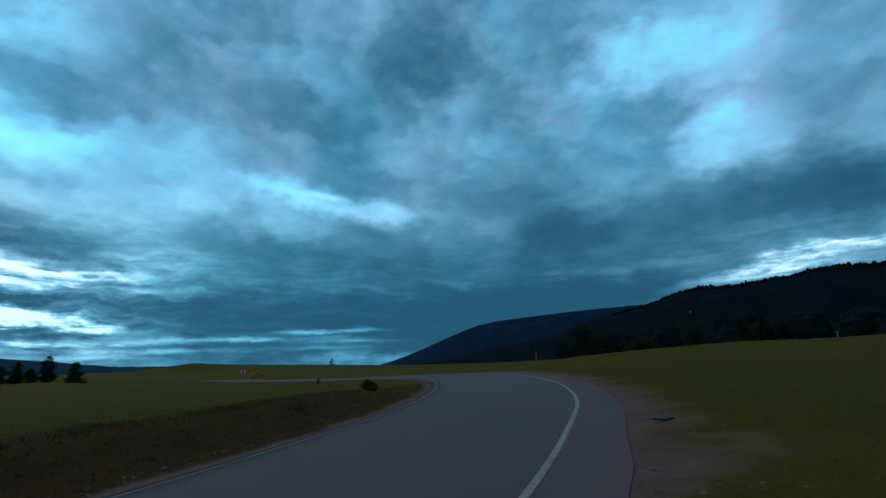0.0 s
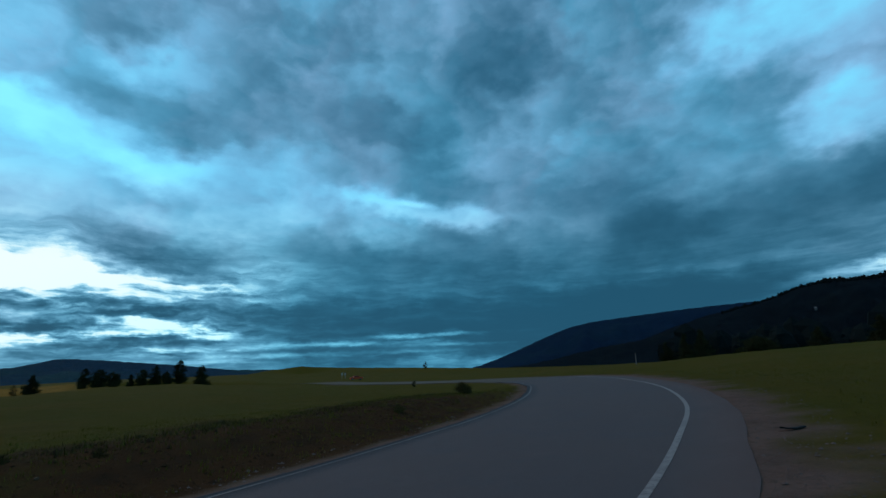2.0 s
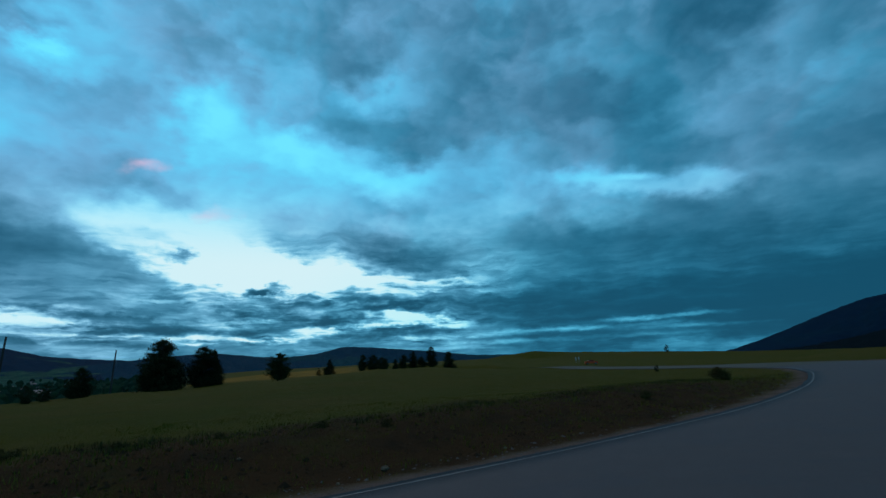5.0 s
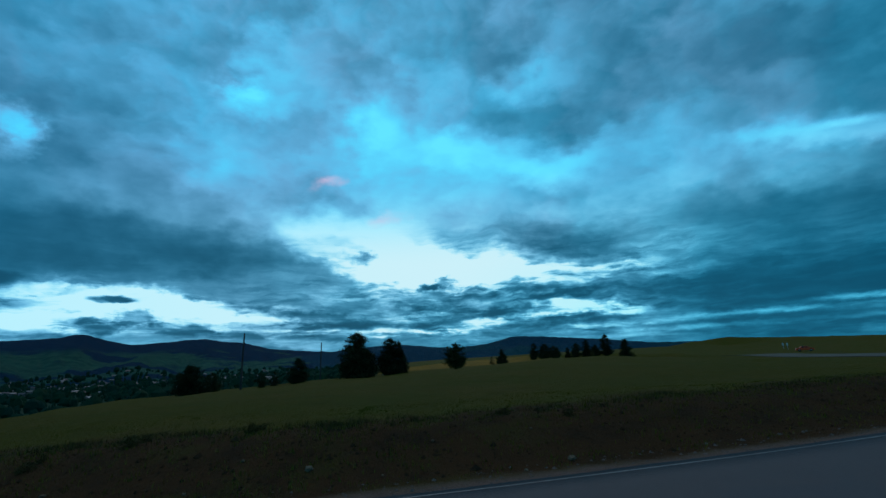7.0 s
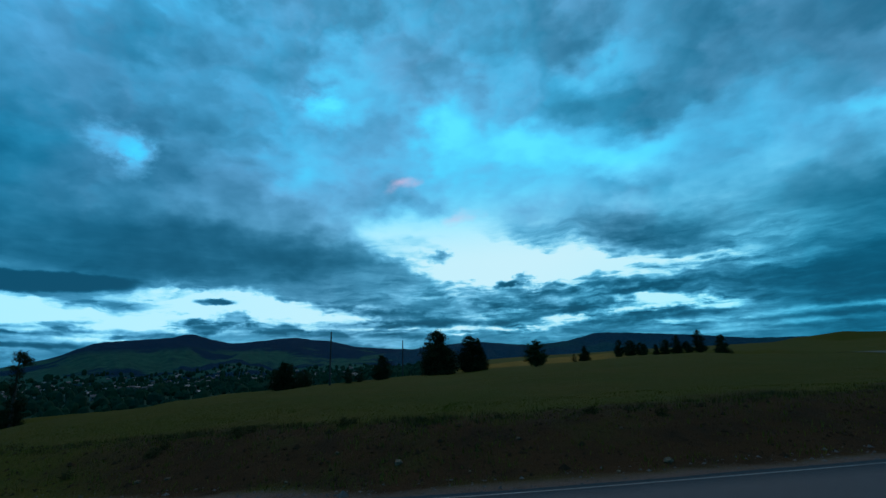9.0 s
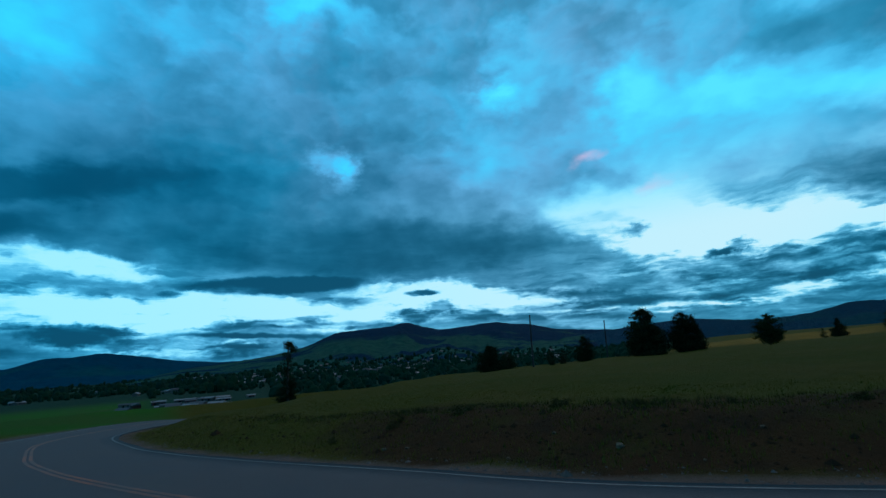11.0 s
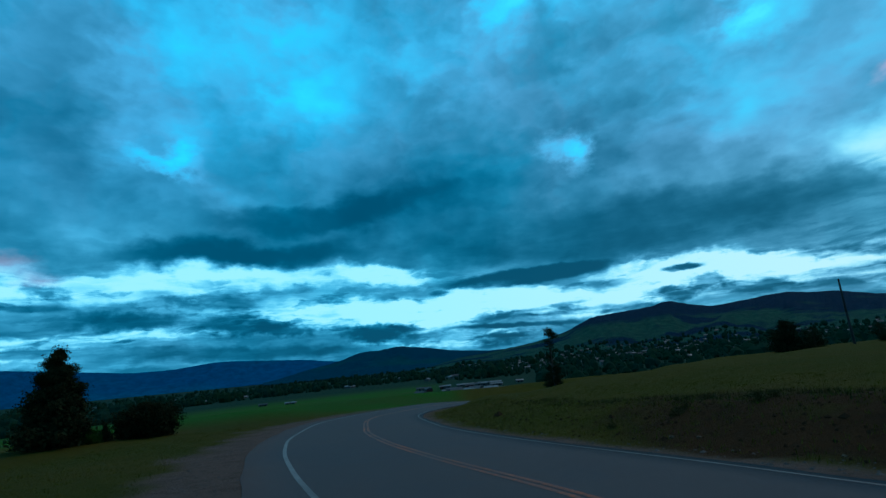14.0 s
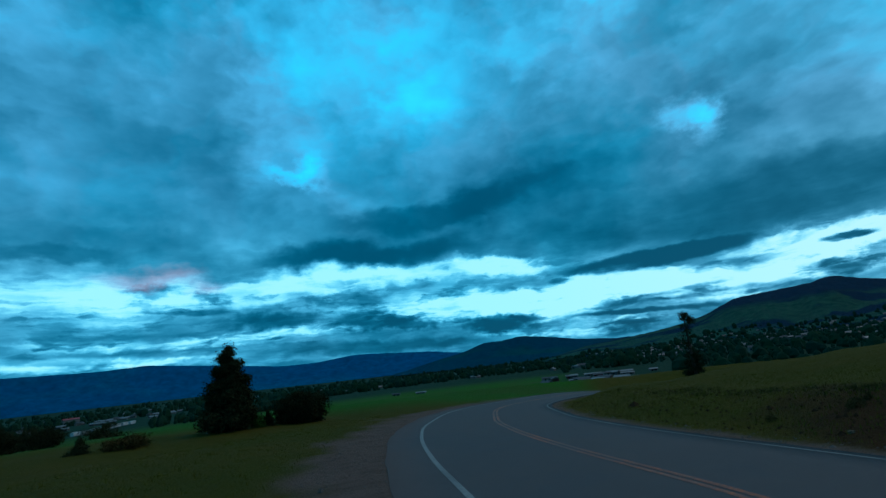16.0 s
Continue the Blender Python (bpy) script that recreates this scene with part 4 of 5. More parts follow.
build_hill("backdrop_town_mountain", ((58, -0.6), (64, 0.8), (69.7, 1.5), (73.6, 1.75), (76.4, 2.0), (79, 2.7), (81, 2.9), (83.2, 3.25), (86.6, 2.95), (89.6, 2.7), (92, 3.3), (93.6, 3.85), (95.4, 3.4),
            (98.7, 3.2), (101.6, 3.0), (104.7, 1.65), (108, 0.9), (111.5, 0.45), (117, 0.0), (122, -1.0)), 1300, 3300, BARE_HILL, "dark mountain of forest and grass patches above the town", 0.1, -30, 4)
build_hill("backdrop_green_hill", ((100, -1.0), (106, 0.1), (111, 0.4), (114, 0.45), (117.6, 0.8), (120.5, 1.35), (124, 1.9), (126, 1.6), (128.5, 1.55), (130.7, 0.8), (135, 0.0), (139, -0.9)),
           2600, 3800, GREEN_HILL, "dark green hill across the valley, haze blue put into its colour", 0.06, -45, 5)
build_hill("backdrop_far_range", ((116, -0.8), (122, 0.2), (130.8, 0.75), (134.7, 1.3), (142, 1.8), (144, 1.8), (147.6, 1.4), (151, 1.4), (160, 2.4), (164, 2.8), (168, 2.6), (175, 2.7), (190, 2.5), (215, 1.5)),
           4000, 4600, FAR_RANGE, "far mountain range under low cloud, haze blue put into its colour", 0.06, -60, 6)
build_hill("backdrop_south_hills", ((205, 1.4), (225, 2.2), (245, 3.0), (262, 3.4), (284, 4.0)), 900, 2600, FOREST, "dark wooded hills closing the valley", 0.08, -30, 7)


# ---- things ----
def part(name, me, parent, label=""):
    ob = new(name, me)
    ob.parent = parent
    return tagged(ob, label) if label else ob


def tube(verts, faces, a, b, ra, rb, sides=6):
    a, b = Vector(a), Vector(b)
    q = (b - a).to_track_quat("Z", "Y").to_matrix()
    base = len(verts)
    for p, r in ((a, ra), (b, rb)):
        for k in range(sides):
            w = 2 * math.pi * k / sides
            verts.append(tuple(p + q @ Vector((r * math.cos(w), r * math.sin(w), 0))))
    for k in range(sides):
        n = (k + 1) % sides
        faces.append((base + k, base + n, base + sides + n, base + sides + k))
    faces.append(tuple(base + sides + k for k in range(sides)))


def tuft(verts, faces, rng, centre, size, count, flat=0.6):
    """A clump of small leaves or needle sprays."""
    count = int(count * 1.7)
    c = np.array(centre) + rng.normal(0, 1, (count, 3)) * size * np.array((0.5, 0.5, 0.5 * flat))
    u = rng.normal(0, 1, (count, 3))
    u /= np.linalg.norm(u, axis=1)[:, None]
    v = np.cross(u, rng.normal(0, 1, (count, 3)))
    v /= np.linalg.norm(v, axis=1)[:, None] + 1e-9
    k = size * rng.uniform(0.09, 0.22, (count, 1))
    base = len(verts)
    verts.extend(np.stack([c + u * k, c + v * k * 0.6, c - u * k, c - v * k * 0.6], 1).reshape(-1, 3).tolist())
    faces.extend((i, i + 1, i + 2, i + 3) for i in range(base, base + 4 * count, 4))


def tree(name, az, r, top, width, label, shape="cone", seed=0, mat=None, bare=0.08, density=1.0, sink=0.0, group="", tall=None):
    """A tree whose tip stands top degrees above the eye, with a tapered trunk, limbs and a crown of many small clumps. shape: cone, round, ragged."""
    rng = np.random.default_rng(seed)
    x, y = at(az, r)
    foot = ground_at(x, y) - 0.1 - sink
    height = tall or max(0.24, 1.6 + r * math.tan(radians(top)) - foot)
    root = new(name)
    root.matrix_world = pose(x, y, foot)
    tagged(root, label, "tree" if "bush" not in name else "bush", group)
    tv, tf, cv, cf = [], [], [], []
    bend = rng.normal(0, 0.02, 2) * height
    mid = (bend[0] * 0.5, bend[1] * 0.5, height * 0.5)
    tip = (bend[0], bend[1], height * 0.97)
    tr = height * 0.022
    tube(tv, tf, (0, 0, 0), mid, tr, tr * 0.65, 8)
    tube(tv, tf, mid, tip, tr * 0.65, tr * 0.12, 8)
    n = int(46 * density)
    for i in range(n):
        u = bare + (1 - bare) * (i + rng.uniform(0, 1)) / n
        if shape == "cone":
            reach = (1 - u) ** 0.75 * min(1, (u - bare) / 0.10 + 0.45)
        elif shape == "bullet":
            reach = (1 - u) ** 0.33 * min(1, (u - bare) / 0.12 + 0.6)
        elif shape == "tiers":
            reach = (1 - u) ** 0.52 * (0.60 + 0.40 * abs(math.sin(u * 19))) * min(1, (u - bare) / 0.08 + 0.5)
        elif shape == "flag":
            reach = (0.9 if u > 0.84 else 0.5 if u > 0.70 else 0.8 if u > 0.58 else 0.45 if u > 0.46 else 0.7) * min(1, (1.02 - u) / 0.1)
        elif shape == "ragged":
            reach = (0.85 if u < 0.6 else 1.0 - (u - 0.6) * 1.6) * min(1, (u - bare) / 0.2 + 0.4)
        else:
            w = (u - bare) / (1 - bare)
            reach = math.sqrt(max(0.0, 1 - (2 * w - 0.9) ** 2 * 0.8)) * (1 if w < 0.85 else 0.8)
        reach *= rng.uniform(0.6, 1.12)
        thin = shape == "flag" and 0.40 < u < 0.84
        if thin and rng.uniform() < 0.25:
            continue
        ang = rng.uniform(0, 2 * math.pi)
        base = (bend[0] * u, bend[1] * u, height * u * 0.94)
        length = max(0.15, width * 0.5 * reach)
        rise = length * (rng.uniform(-0.15, 0.15) if shape == "cone" else rng.uniform(0.0, 0.35))
        end = (base[0] + math.cos(ang) * length, base[1] + math.sin(ang) * length, base[2] + rise)
        tube(tv, tf, base, end, tr * 0.3 * (1.1 - u), tr * 0.05, 4)
        for k in range(5):
            s = 0.25 + 0.75 * (k + rng.uniform(0, 1)) / 5
            c = [base[j] + (end[j] - base[j]) * s for j in range(3)]
            tuft(cv, cf, rng, c, max(min(0.25, width * 0.22), width * 0.13) * (0.9 if shape == "flag" else 1.1 - 0.75 * u) * rng.uniform(0.7, 1.3), int(30 * density * (0.35 if thin else 0.8)), 0.7)
    for k in range(4):
        tuft(cv, cf, rng, (tip[0], tip[1], height * (0.89 + 0.025 * k)), width * (0.13 - 0.02 * k), 26, 0.9)
    part("trunk", mesh_of("trunk", tv, tf, BARK), root)
    part("crown", mesh_of("crown", cv, cf, mat or NEEDLES, False), root)
    return root



# trees on the meadow inside the bend and along its crest
tree("tree", 67.1, 98, 3.65, 7.6, "large dark broad-crowned tree on the meadow edge", "bullet", 3, density=2.2, bare=0.0)
tree("tree", 63.4, 99, 2.9, 5.8, "dark broad tree beside a larger one", "bullet", 4, density=1.8, bare=0.0)
tree("pine_tree", 62.35, 100, 2.54, 4.4, "dark narrow tree beside a larger one", "cone", 5, density=1.5, bare=0.0)
tree("tree", 56.0, 92, 2.04, 4.6, "small round dark tree with a short bare trunk on the meadow", "round", 6, LEAVES, bare=0.14, density=1.5)
tree("tree", 73.7, 95, 0.97, 4.4, "dark rounded tree by the meadow edge", "bullet", 7, density=1.4, bare=0.0)
tree("tree", 84.2, 90, 0.58, 5.6, "dark bushy tree at the meadow edge above the town", "bullet", 8, density=1.5, bare=0.0)
tree("tree", 82.25, 90, -0.26, 3.6, "low dark tree at the meadow edge above the town", "round", 9, density=1.1, bare=0.0)
tree("tree", 77.5, 95, -0.45, 2.8, "small dark tree at the meadow edge", "round", 10, density=0.9, bare=0.0)
tree("tree", 76.15, 96, -0.40, 2.4, "small dark tree at the meadow edge", "round", 11, density=0.9, bare=0.0)
tree("tree", 50.55, 132, 1.11, 4.4, "dark conical tree on the meadow crest", "cone", 12, density=1.1, bare=0.0)
tree("tree", 51.7, 132, 0.26, 1.8, "low dark tree on the meadow crest", "round", 13, density=0.7, bare=0.0)
ROW = ((46.85, 1.62, 3.2, "bullet"), (45.7, 1.5, 4.0, "round"), (44.6, 1.2, 3.6, "round"), (43.15, 0.98, 2.2, "bullet"), (42.2, 1.42, 3.4, "round"), (41.1, 1.8, 3.4, "bullet"),
       (40.05, 1.15, 2.8, "round"), (39.05, 2.28, 4.0, "bullet"), (36.9, 1.66, 4.6, "bullet"))
for k, (az, top, width, shape) in enumerate(ROW):
    tree("pine_tree", az, 148, top, width, "dark conifer in a row along the meadow crest", shape, 20 + k, density=1.7, bare=0.02, group="conifers on the crest")
tree("tree", 13.12, 228, 1.42, 2.6, "lone dark tree on the grassy skyline", "round", 31, density=0.8, bare=0.08)

# trees and bushes below the outer shoulder
tree("pine_tree", 156.6, 43, 4.3, 4.9, "tall dark bushy pine below the road shoulder", "tiers", 1, density=3.0, bare=0.02)
tree("pine_tree", 107.0, 70, 2.6, 3.0, "ragged sparse pine standing against the town", "flag", 2, density=1.2, bare=0.12)
tree("bush", 149.6, 45, -1.5, 4.5, "large round dark bush below the road shoulder", "round", 32, density=2.0, bare=0.0)
tree("bush", 154.0, 43, -3.3, 1.5, "small fresh green shrub between dark trees", "round", 33, SPRING, bare=0.0)
tree("bush", 152.9, 44, -2.8, 1.3, "small dark conical shrub", "cone", 34, bare=0.0)
tree("bush", 165.4, 40, -3.75, 3.0, "low russet-brown shrub on the slope", "round", 35, RUSSET, bare=0.0, density=1.3)
tree("pine_tree", 168.9, 40, -3.1, 1.8, "small dark cone-shaped conifer on the slope", "cone", 36, bare=0.0)
tree("tree", 171.2, 62, -1.9, 3.5, "dark leafy tree in front of pale buildings", "round", 37, bare=0.1)
tree("tree", 174.3, 62, -1.5, 4.5, "dark leafy tree in front of pale buildings", "round", 38, bare=0.1)
tree("tree", 167.2, 120, -2.2, 8.0, "dark broad tree on the valley edge", "round", 39, bare=0.0)
tree("tree", 172.5, 130, -1.7, 10.0, "dark broad tree on the valley edge", "round", 40, bare=0.0)
tree("tree", 107.3, 72, -1.7, 3.4, "dark bushy thicket at the foot of a pine", "round", 41, bare=0.0, density=1.2)

# bushes along the crest of the outer slope
tree("bush", -21.7, 86, 2.30, 5.0, "dark bush on the grassy crest", "round", 42, bare=0.0, density=1.3)
tree("bush", -23.0, 82, 1.45, 1.7, "small dark bush on the grassy crest", "round", 43, bare=0.0)
tree("bush", -20.2, 88, 1.4, 2.2, "small dark bush on the grassy crest", "round", 44, bare=0.0)
for k, (az, r, top, width) in enumerate(((-15.2, 150, 3.2, 9), (-16.8, 150, 3.5, 10), (-13.4, 160, 2.4, 8), (-31.0, 140, 3.6, 12), (-33.0, 150, 4.0, 12), (-26.5, 150, 3.0, 10))):
    tree("pine_tree", az, r, top, width * 0.7, "black conifer behind the grassy crest", "cone", 50 + k, density=1.1, bare=0.0, group="conifers behind the crest")
tree("bush", 9.0, 33, -1.1, 1.1, "dry brown bush on the tip of the grass island", "round", 61, WEED, bare=0.0, density=0.9)
tree("bush", 14.5, 66, -0.68, 0.7, "small dark shrub beside the far road", "round", 62, bare=0.2, density=0.6)
for k, (az, r, tall, width) in enumerate(((89.5, 15.6, 0.34, 0.5), (78.8, 14.6, 0.32, 0.5), (96.7, 16.0, 0.3, 0.45), (95.6, 16.4, 0.26, 0.35), (77.8, 15.2, 0.26, 0.35), (88.2, 15.8, 0.28, 0.35),
                                          (16.5, 19.5, 0.34, 0.6), (62.0, 13.4, 0.22, 0.35), (52.0, 13.4, 0.25, 0.4), (70.5, 14.0, 0.22, 0.35), (45.0, 13.2, 0.25, 0.35), (103.0, 16.5, 0.26, 0.35))):
    tree("weed_clump", az, r, 0, width, "dark dry weed clump on the cut bank", "round", 70 + k, WEED, bare=0.0, density=0.5, group="weeds on the bank", tall=tall)


# ---- poles, posts and signs ----
def shaft(name, az, r, top, radius, mat, label, cat, taper=0.6):
    x, y = at(az, r)
    z = ground_at(x, y) - 0.15
    h = 1.6 + r * math.tan(radians(top)) - z
    v, f = [], []
    tube(v, f, (0, 0, 0), (0.02 * h, 0, h * 0.5), radius, radius * (1 + taper) / 2, 10)
    tube(v, f, (0.02 * h, 0, h * 0.5), (0.03 * h, 0.01 * h, h), radius * (1 + taper) / 2, radius * taper, 10)
    ob = tagged(new(name, mesh_of(name, v, f, mat)), label, cat)
    ob.matrix_world = pose(x, y, z)
    return ob


shaft("utility_pole", 79.45, 88, 3.73, 0.19, WOOD, "bare weathered wooden pole leaning slightly on the meadow", "pole")
shaft("utility_pole", 71.25, 118, 2.56, 0.19, WOOD, "bare weathered wooden pole at the meadow edge", "pole")
shaft("marker_post", -10.2, 92, 1.37, 0.10, TIMBER, "pale weathered post on the grassy crest", "post")
shaft("marker_post", -38.5, 80, 1.9, 0.11, TIMBER, "short pale post on the grassy crest", "post")


def box(name, size, at_point, mat, bevel=0.0, turn=0.0):
    bm = bmesh.new()
    bmesh.ops.create_cube(bm, size=1.0)
    bmesh.ops.scale(bm, vec=size, verts=bm.verts)
    if bevel:
        bmesh.ops.bevel(bm, geom=bm.edges[:], offset=bevel, segments=2, affect="EDGES")
    bmesh.ops.transform(bm, matrix=Matrix.Translation(at_point) @ Matrix.Rotation(radians(turn), 4, "Z"), verts=bm.verts)
    me = bpy.data.meshes.new(name)
    bm.to_mesh(me)
    bm.free()
    me.materials.append(mat)
    return me


def road_sign(az, r, top):
    x, y = at(az, r)
    z = ground_at(x, y) - 0.1
    h = 1.6 + r * math.tan(radians(top)) - z
    root = tagged(new("road_sign"), "white rectangular road sign on a steel post", "sign", "signs by the far road")
    root.matrix_world = pose(x, y, z, 0, 0, az)
    v, f = [], []
    tube(v, f, (0, 0.05, 0), (0, 0.05, h), 0.05, 0.05, 8)
    part("post", mesh_of("post", v, f, STEEL), root)
    part("board", box("board", (0.38, 0.03, 0.95), (0, 0, h - 0.5), SIGN_WHITE, 0.01), root, "plain white sign board")


road_sign(22.58, 204, 0.44)
road_sign(22.25, 206, 0.43)


def build_car(az, r):
    """A saloon seen from the side."""
    x, y = at(az, r)
    root = tagged(new("car"), "orange-red car parked beside the far road", "car")
    root.matrix_world = pose(x, y, ground_at(x, y) + 0.02, 0, 0, az + 6)
    outline = ((-2.15, 0.35), (-2.2, 0.75), (-1.95, 0.95), (-1.2, 1.0), (-0.75, 1.42), (0.55, 1.45), (1.15, 1.05), (2.0, 0.92), (2.2, 0.70), (2.15, 0.35))
    n = len(outline)
    v = [(px, s * (0.88 if pz < 1.2 else 0.70), pz) for s in (-1, 1) for px, pz in outline]
    f = [tuple(range(n - 1, -1, -1)), tuple(range(n, 2 * n))] + [(k, (k + 1) % n, n + (k + 1) % n, n + k) for k in range(n)]
    body = part("body", mesh_of("body", v, f, CAR_RED, False), root)
    for s in (-1, 1):
        for x0, x1, x2, x3 in ((-0.98, -0.12, -0.12, -0.66), (-0.02, 0.92, 0.50, -0.02)):
            w = [(x0, s * 0.87, 1.03), (x1, s * 0.87, 1.03), (x2, s * 0.735, 1.38), (x3, s * 0.735, 1.38)]
            part("side_window", mesh_of("side_window", w + [(a, b + s * 0.012, c) for a, b, c in w], [(0, 1, 2, 3), (4, 5, 6, 7), (0, 1, 5, 4), (2, 3, 7, 6)], GLASS_DARK, False), body)
        for wx in (-1.35, 1.35):
            v, f = [], []
            tube(v, f, (wx, s * 0.70, 0.33), (wx, s * 0.90, 0.33), 0.33, 0.33, 18)
            tyre = part("wheel", mesh_of("wheel", v, f, TYRE), root)
            v, f = [], []
            tube(v, f, (wx, s * 0.86, 0.33), (wx, s * 0.915, 0.33), 0.2, 0.18, 14)
            part("rim", mesh_of("rim", v, f, RIM), tyre)
    for sx in (-1, 1):
        for s in (-1, 1):
            part("lamp", box("lamp", (0.08, 0.3, 0.12), (sx * 2.17, s * 0.62, 0.72), SIGN_WHITE if sx > 0 else RED_ROOF, 0.01), root)




# ---- the town in the valley ----
def put(az, el, far_hint):
    """Where the ray at that azimuth and elevation meets the land."""
    t = math.tan(radians(el))
    rs = np.geomspace(far_hint[0], far_hint[1], 110)
    xs, ys = -rs * math.sin(radians(az)), rs * math.cos(radians(az))
    gap = 1.6 + rs * t - land(xs, ys)
    k = int(np.argmax(gap < 0)) if (gap < 0).any() else int(np.argmin(gap))
    return rs[k], xs[k], ys[k]


build_car(20.98, put(20.98, -0.42, (110, 260))[0])


def house(name, w, d, h, roof_h, wall, roof, label, cat="house", group="houses of the town"):
    root = tagged(new(name), label, cat, group)
    part("wall", box("wall", (w, d, h), (0, 0, h / 2), wall), root)
    e = 0.5
    v = [(-w / 2 - e, -d / 2 - e, h), (w / 2 + e, -d / 2 - e, h), (w / 2 + e, d / 2 + e, h), (-w / 2 - e, d / 2 + e, h), (-w / 2 - e, 0, h + roof_h), (w / 2 + e, 0, h + roof_h)]
    part("roof", mesh_of("roof", v, [(0, 1, 5, 4), (2, 3, 4, 5), (1, 2, 5), (3, 0, 4), (3, 2, 1, 0)], roof, False), root)
    for k in (-1, 1):
        part("window", box("window", (1.3, 0.1, 1.2), (k * w * 0.25, -d / 2, h * 0.55), GLASS_DARK), root)
    part("door", box("door", (1.0, 0.12, 2.0), (0, -d / 2, 1.0), DARK_ROOF), root)
    return root


KINDS = [house("house", 9, 6, 2.8, 1.8, PALE_WALL, PALE_ROOF, "pale house with a light metal roof in the valley town"),
         house("house", 8, 6, 2.7, 1.7, GREY_WALL, PALE_ROOF, "grey house with a light roof in the valley town"),
         house("house", 7, 6, 4.4, 1.8, PALE_WALL, DARK_ROOF, "pale two-storey house with a dark roof in the valley town"),
         house("house", 11, 6, 2.8, 1.3, PALE_WALL, PALE_ROOF, "long pale house with a light roof in the valley town")]
rng = np.random.default_rng(5)
used = [False] * len(KINDS)


def place_house(k, x, y, turn, z=None):
    m = pose(x, y, (ground_at(x, y) if z is None else z) - 0.3, 0, 0, turn)
    if used[k]:
        ob = copy_thing(KINDS[k], m)
    else:
        ob, used[k] = KINDS[k], True
        ob.matrix_world = m
    return ob


for n in range(290):
    az = rng.uniform(74, 117)
    r = 600 + 1050 * rng.uniform(0, 1) ** 0.7
    if az > 106:
        r = max(r, 760)
    x, y = at(az, r)
    place_house(int(rng.integers(0, 4)), x, y, az + rng.normal(0, 45), slope_at("backdrop_town_mountain", az, r))
for n in range(60):
    az = rng.uniform(117, 178)
    r, x, y = put(az, rng.uniform(-2.4, -1.2), (560, 1500))
    place_house(int(rng.integers(0, 4)), x, y, az + rng.normal(0, 30))

for n in range(45):
    az = rng.uniform(159, 177)
    r, x, y = put(az, rng.uniform(-2.3, -1.7), (620, 1050))
    place_house(int(rng.integers(0, 4)), x, y, az + rng.normal(0, 30))

hut_r = min(np.linspace(420, 1480, 200), key=lambda q: abs(math.degrees(math.atan2(slope_at("backdrop_forest_mountain", -26.8, q) - 1.6, q)) - 4.45))
hut = house("house", 3.4, 3.4, 4.0, 1.6, PALE_WALL, PALE_ROOF, "small pale house high on the forested mountainside", "house", "")
hut.matrix_world = pose(*at(-26.8, hut_r), slope_at("backdrop_forest_mountain", -26.8, hut_r) + 1.5, 0, 0, -26.8)

# the long sheds beside the lower road
for az, el, w, d, h, wall, roof, label in ((118.6, -3.75, 30, 14, 4.5, GREY_WALL, PALE_ROOF, "long low shed with a pale flat-pitched roof"), (115.6, -3.7, 26, 12, 5, MAROON, DARK_ROOF, "dark red barn-like building beside pale sheds"),
                                           (120.6, -4.0, 22, 10, 4, GREY_WALL, PALE_ROOF, "low grey shed with a pale roof"), (113.2, -3.5, 24, 12, 4.5, GREY_WALL, PALE_ROOF, "low grey shed with a pale roof"),
                                           (116.8, -3.3, 34, 14, 4.5, GREY_WALL, PALE_ROOF, "long low shed with a pale flat-pitched roof"), (110.6, -3.4, 14, 10, 5, PALE_WALL, PALE_ROOF, "pale gabled building at the town edge"),
                                           (139.0, -3.2, 16, 9, 4, PALE_WALL, DARK_ROOF, "pale farm building in the green field"), (136.2, -3.3, 20, 9, 3.5, PALE_WALL, PALE_ROOF, "long pale farm shed in the green field"),
                                           (169.8, -1.5, 22, 14, 9, PALE_WALL, RED_ROOF, "pale house with a red metal roof")):
    r, x, y = put(az, el, (200, 1200))
    s = r / 1050
    b = house("shed" if "shed" in label else "building", w * s, d * s, h * s, 1.8 * s, wall, roof, label, "building", "buildings below the road")
    b.matrix_world = pose(x, y, ground_at(x, y) - 0.3, 0, 0, az + rng.normal(0, 12))


YARD = [house("shed", 9, 6, 2.6, 1.0, GREY_WALL, PALE_ROOF, "low shed with a pale roof in a yard below the road", "building", "yard buildings"),
        house("shed", 7, 5, 2.4, 1.2, MAROON, DARK_ROOF, "small dark red shed in a yard below the road", "building", "yard buildings"),
        house("shed", 12, 5, 2.5, 0.9, PALE_WALL, DARK_ROOF, "long low shed with a dark roof in a yard", "building", "yard buildings")]
for n in range(21):
    az, el = rng.uniform(110, 122), rng.uniform(-4.5, -3.3)
    r, x, y = put(az, el, (180, 420))
    m = pose(x, y, ground_at(x, y) - 0.2, 0, 0, az + rng.normal(0, 40))
    if n < 3:
        YARD[n].matrix_world = m
    else:
        copy_thing(YARD[n % 3], m)


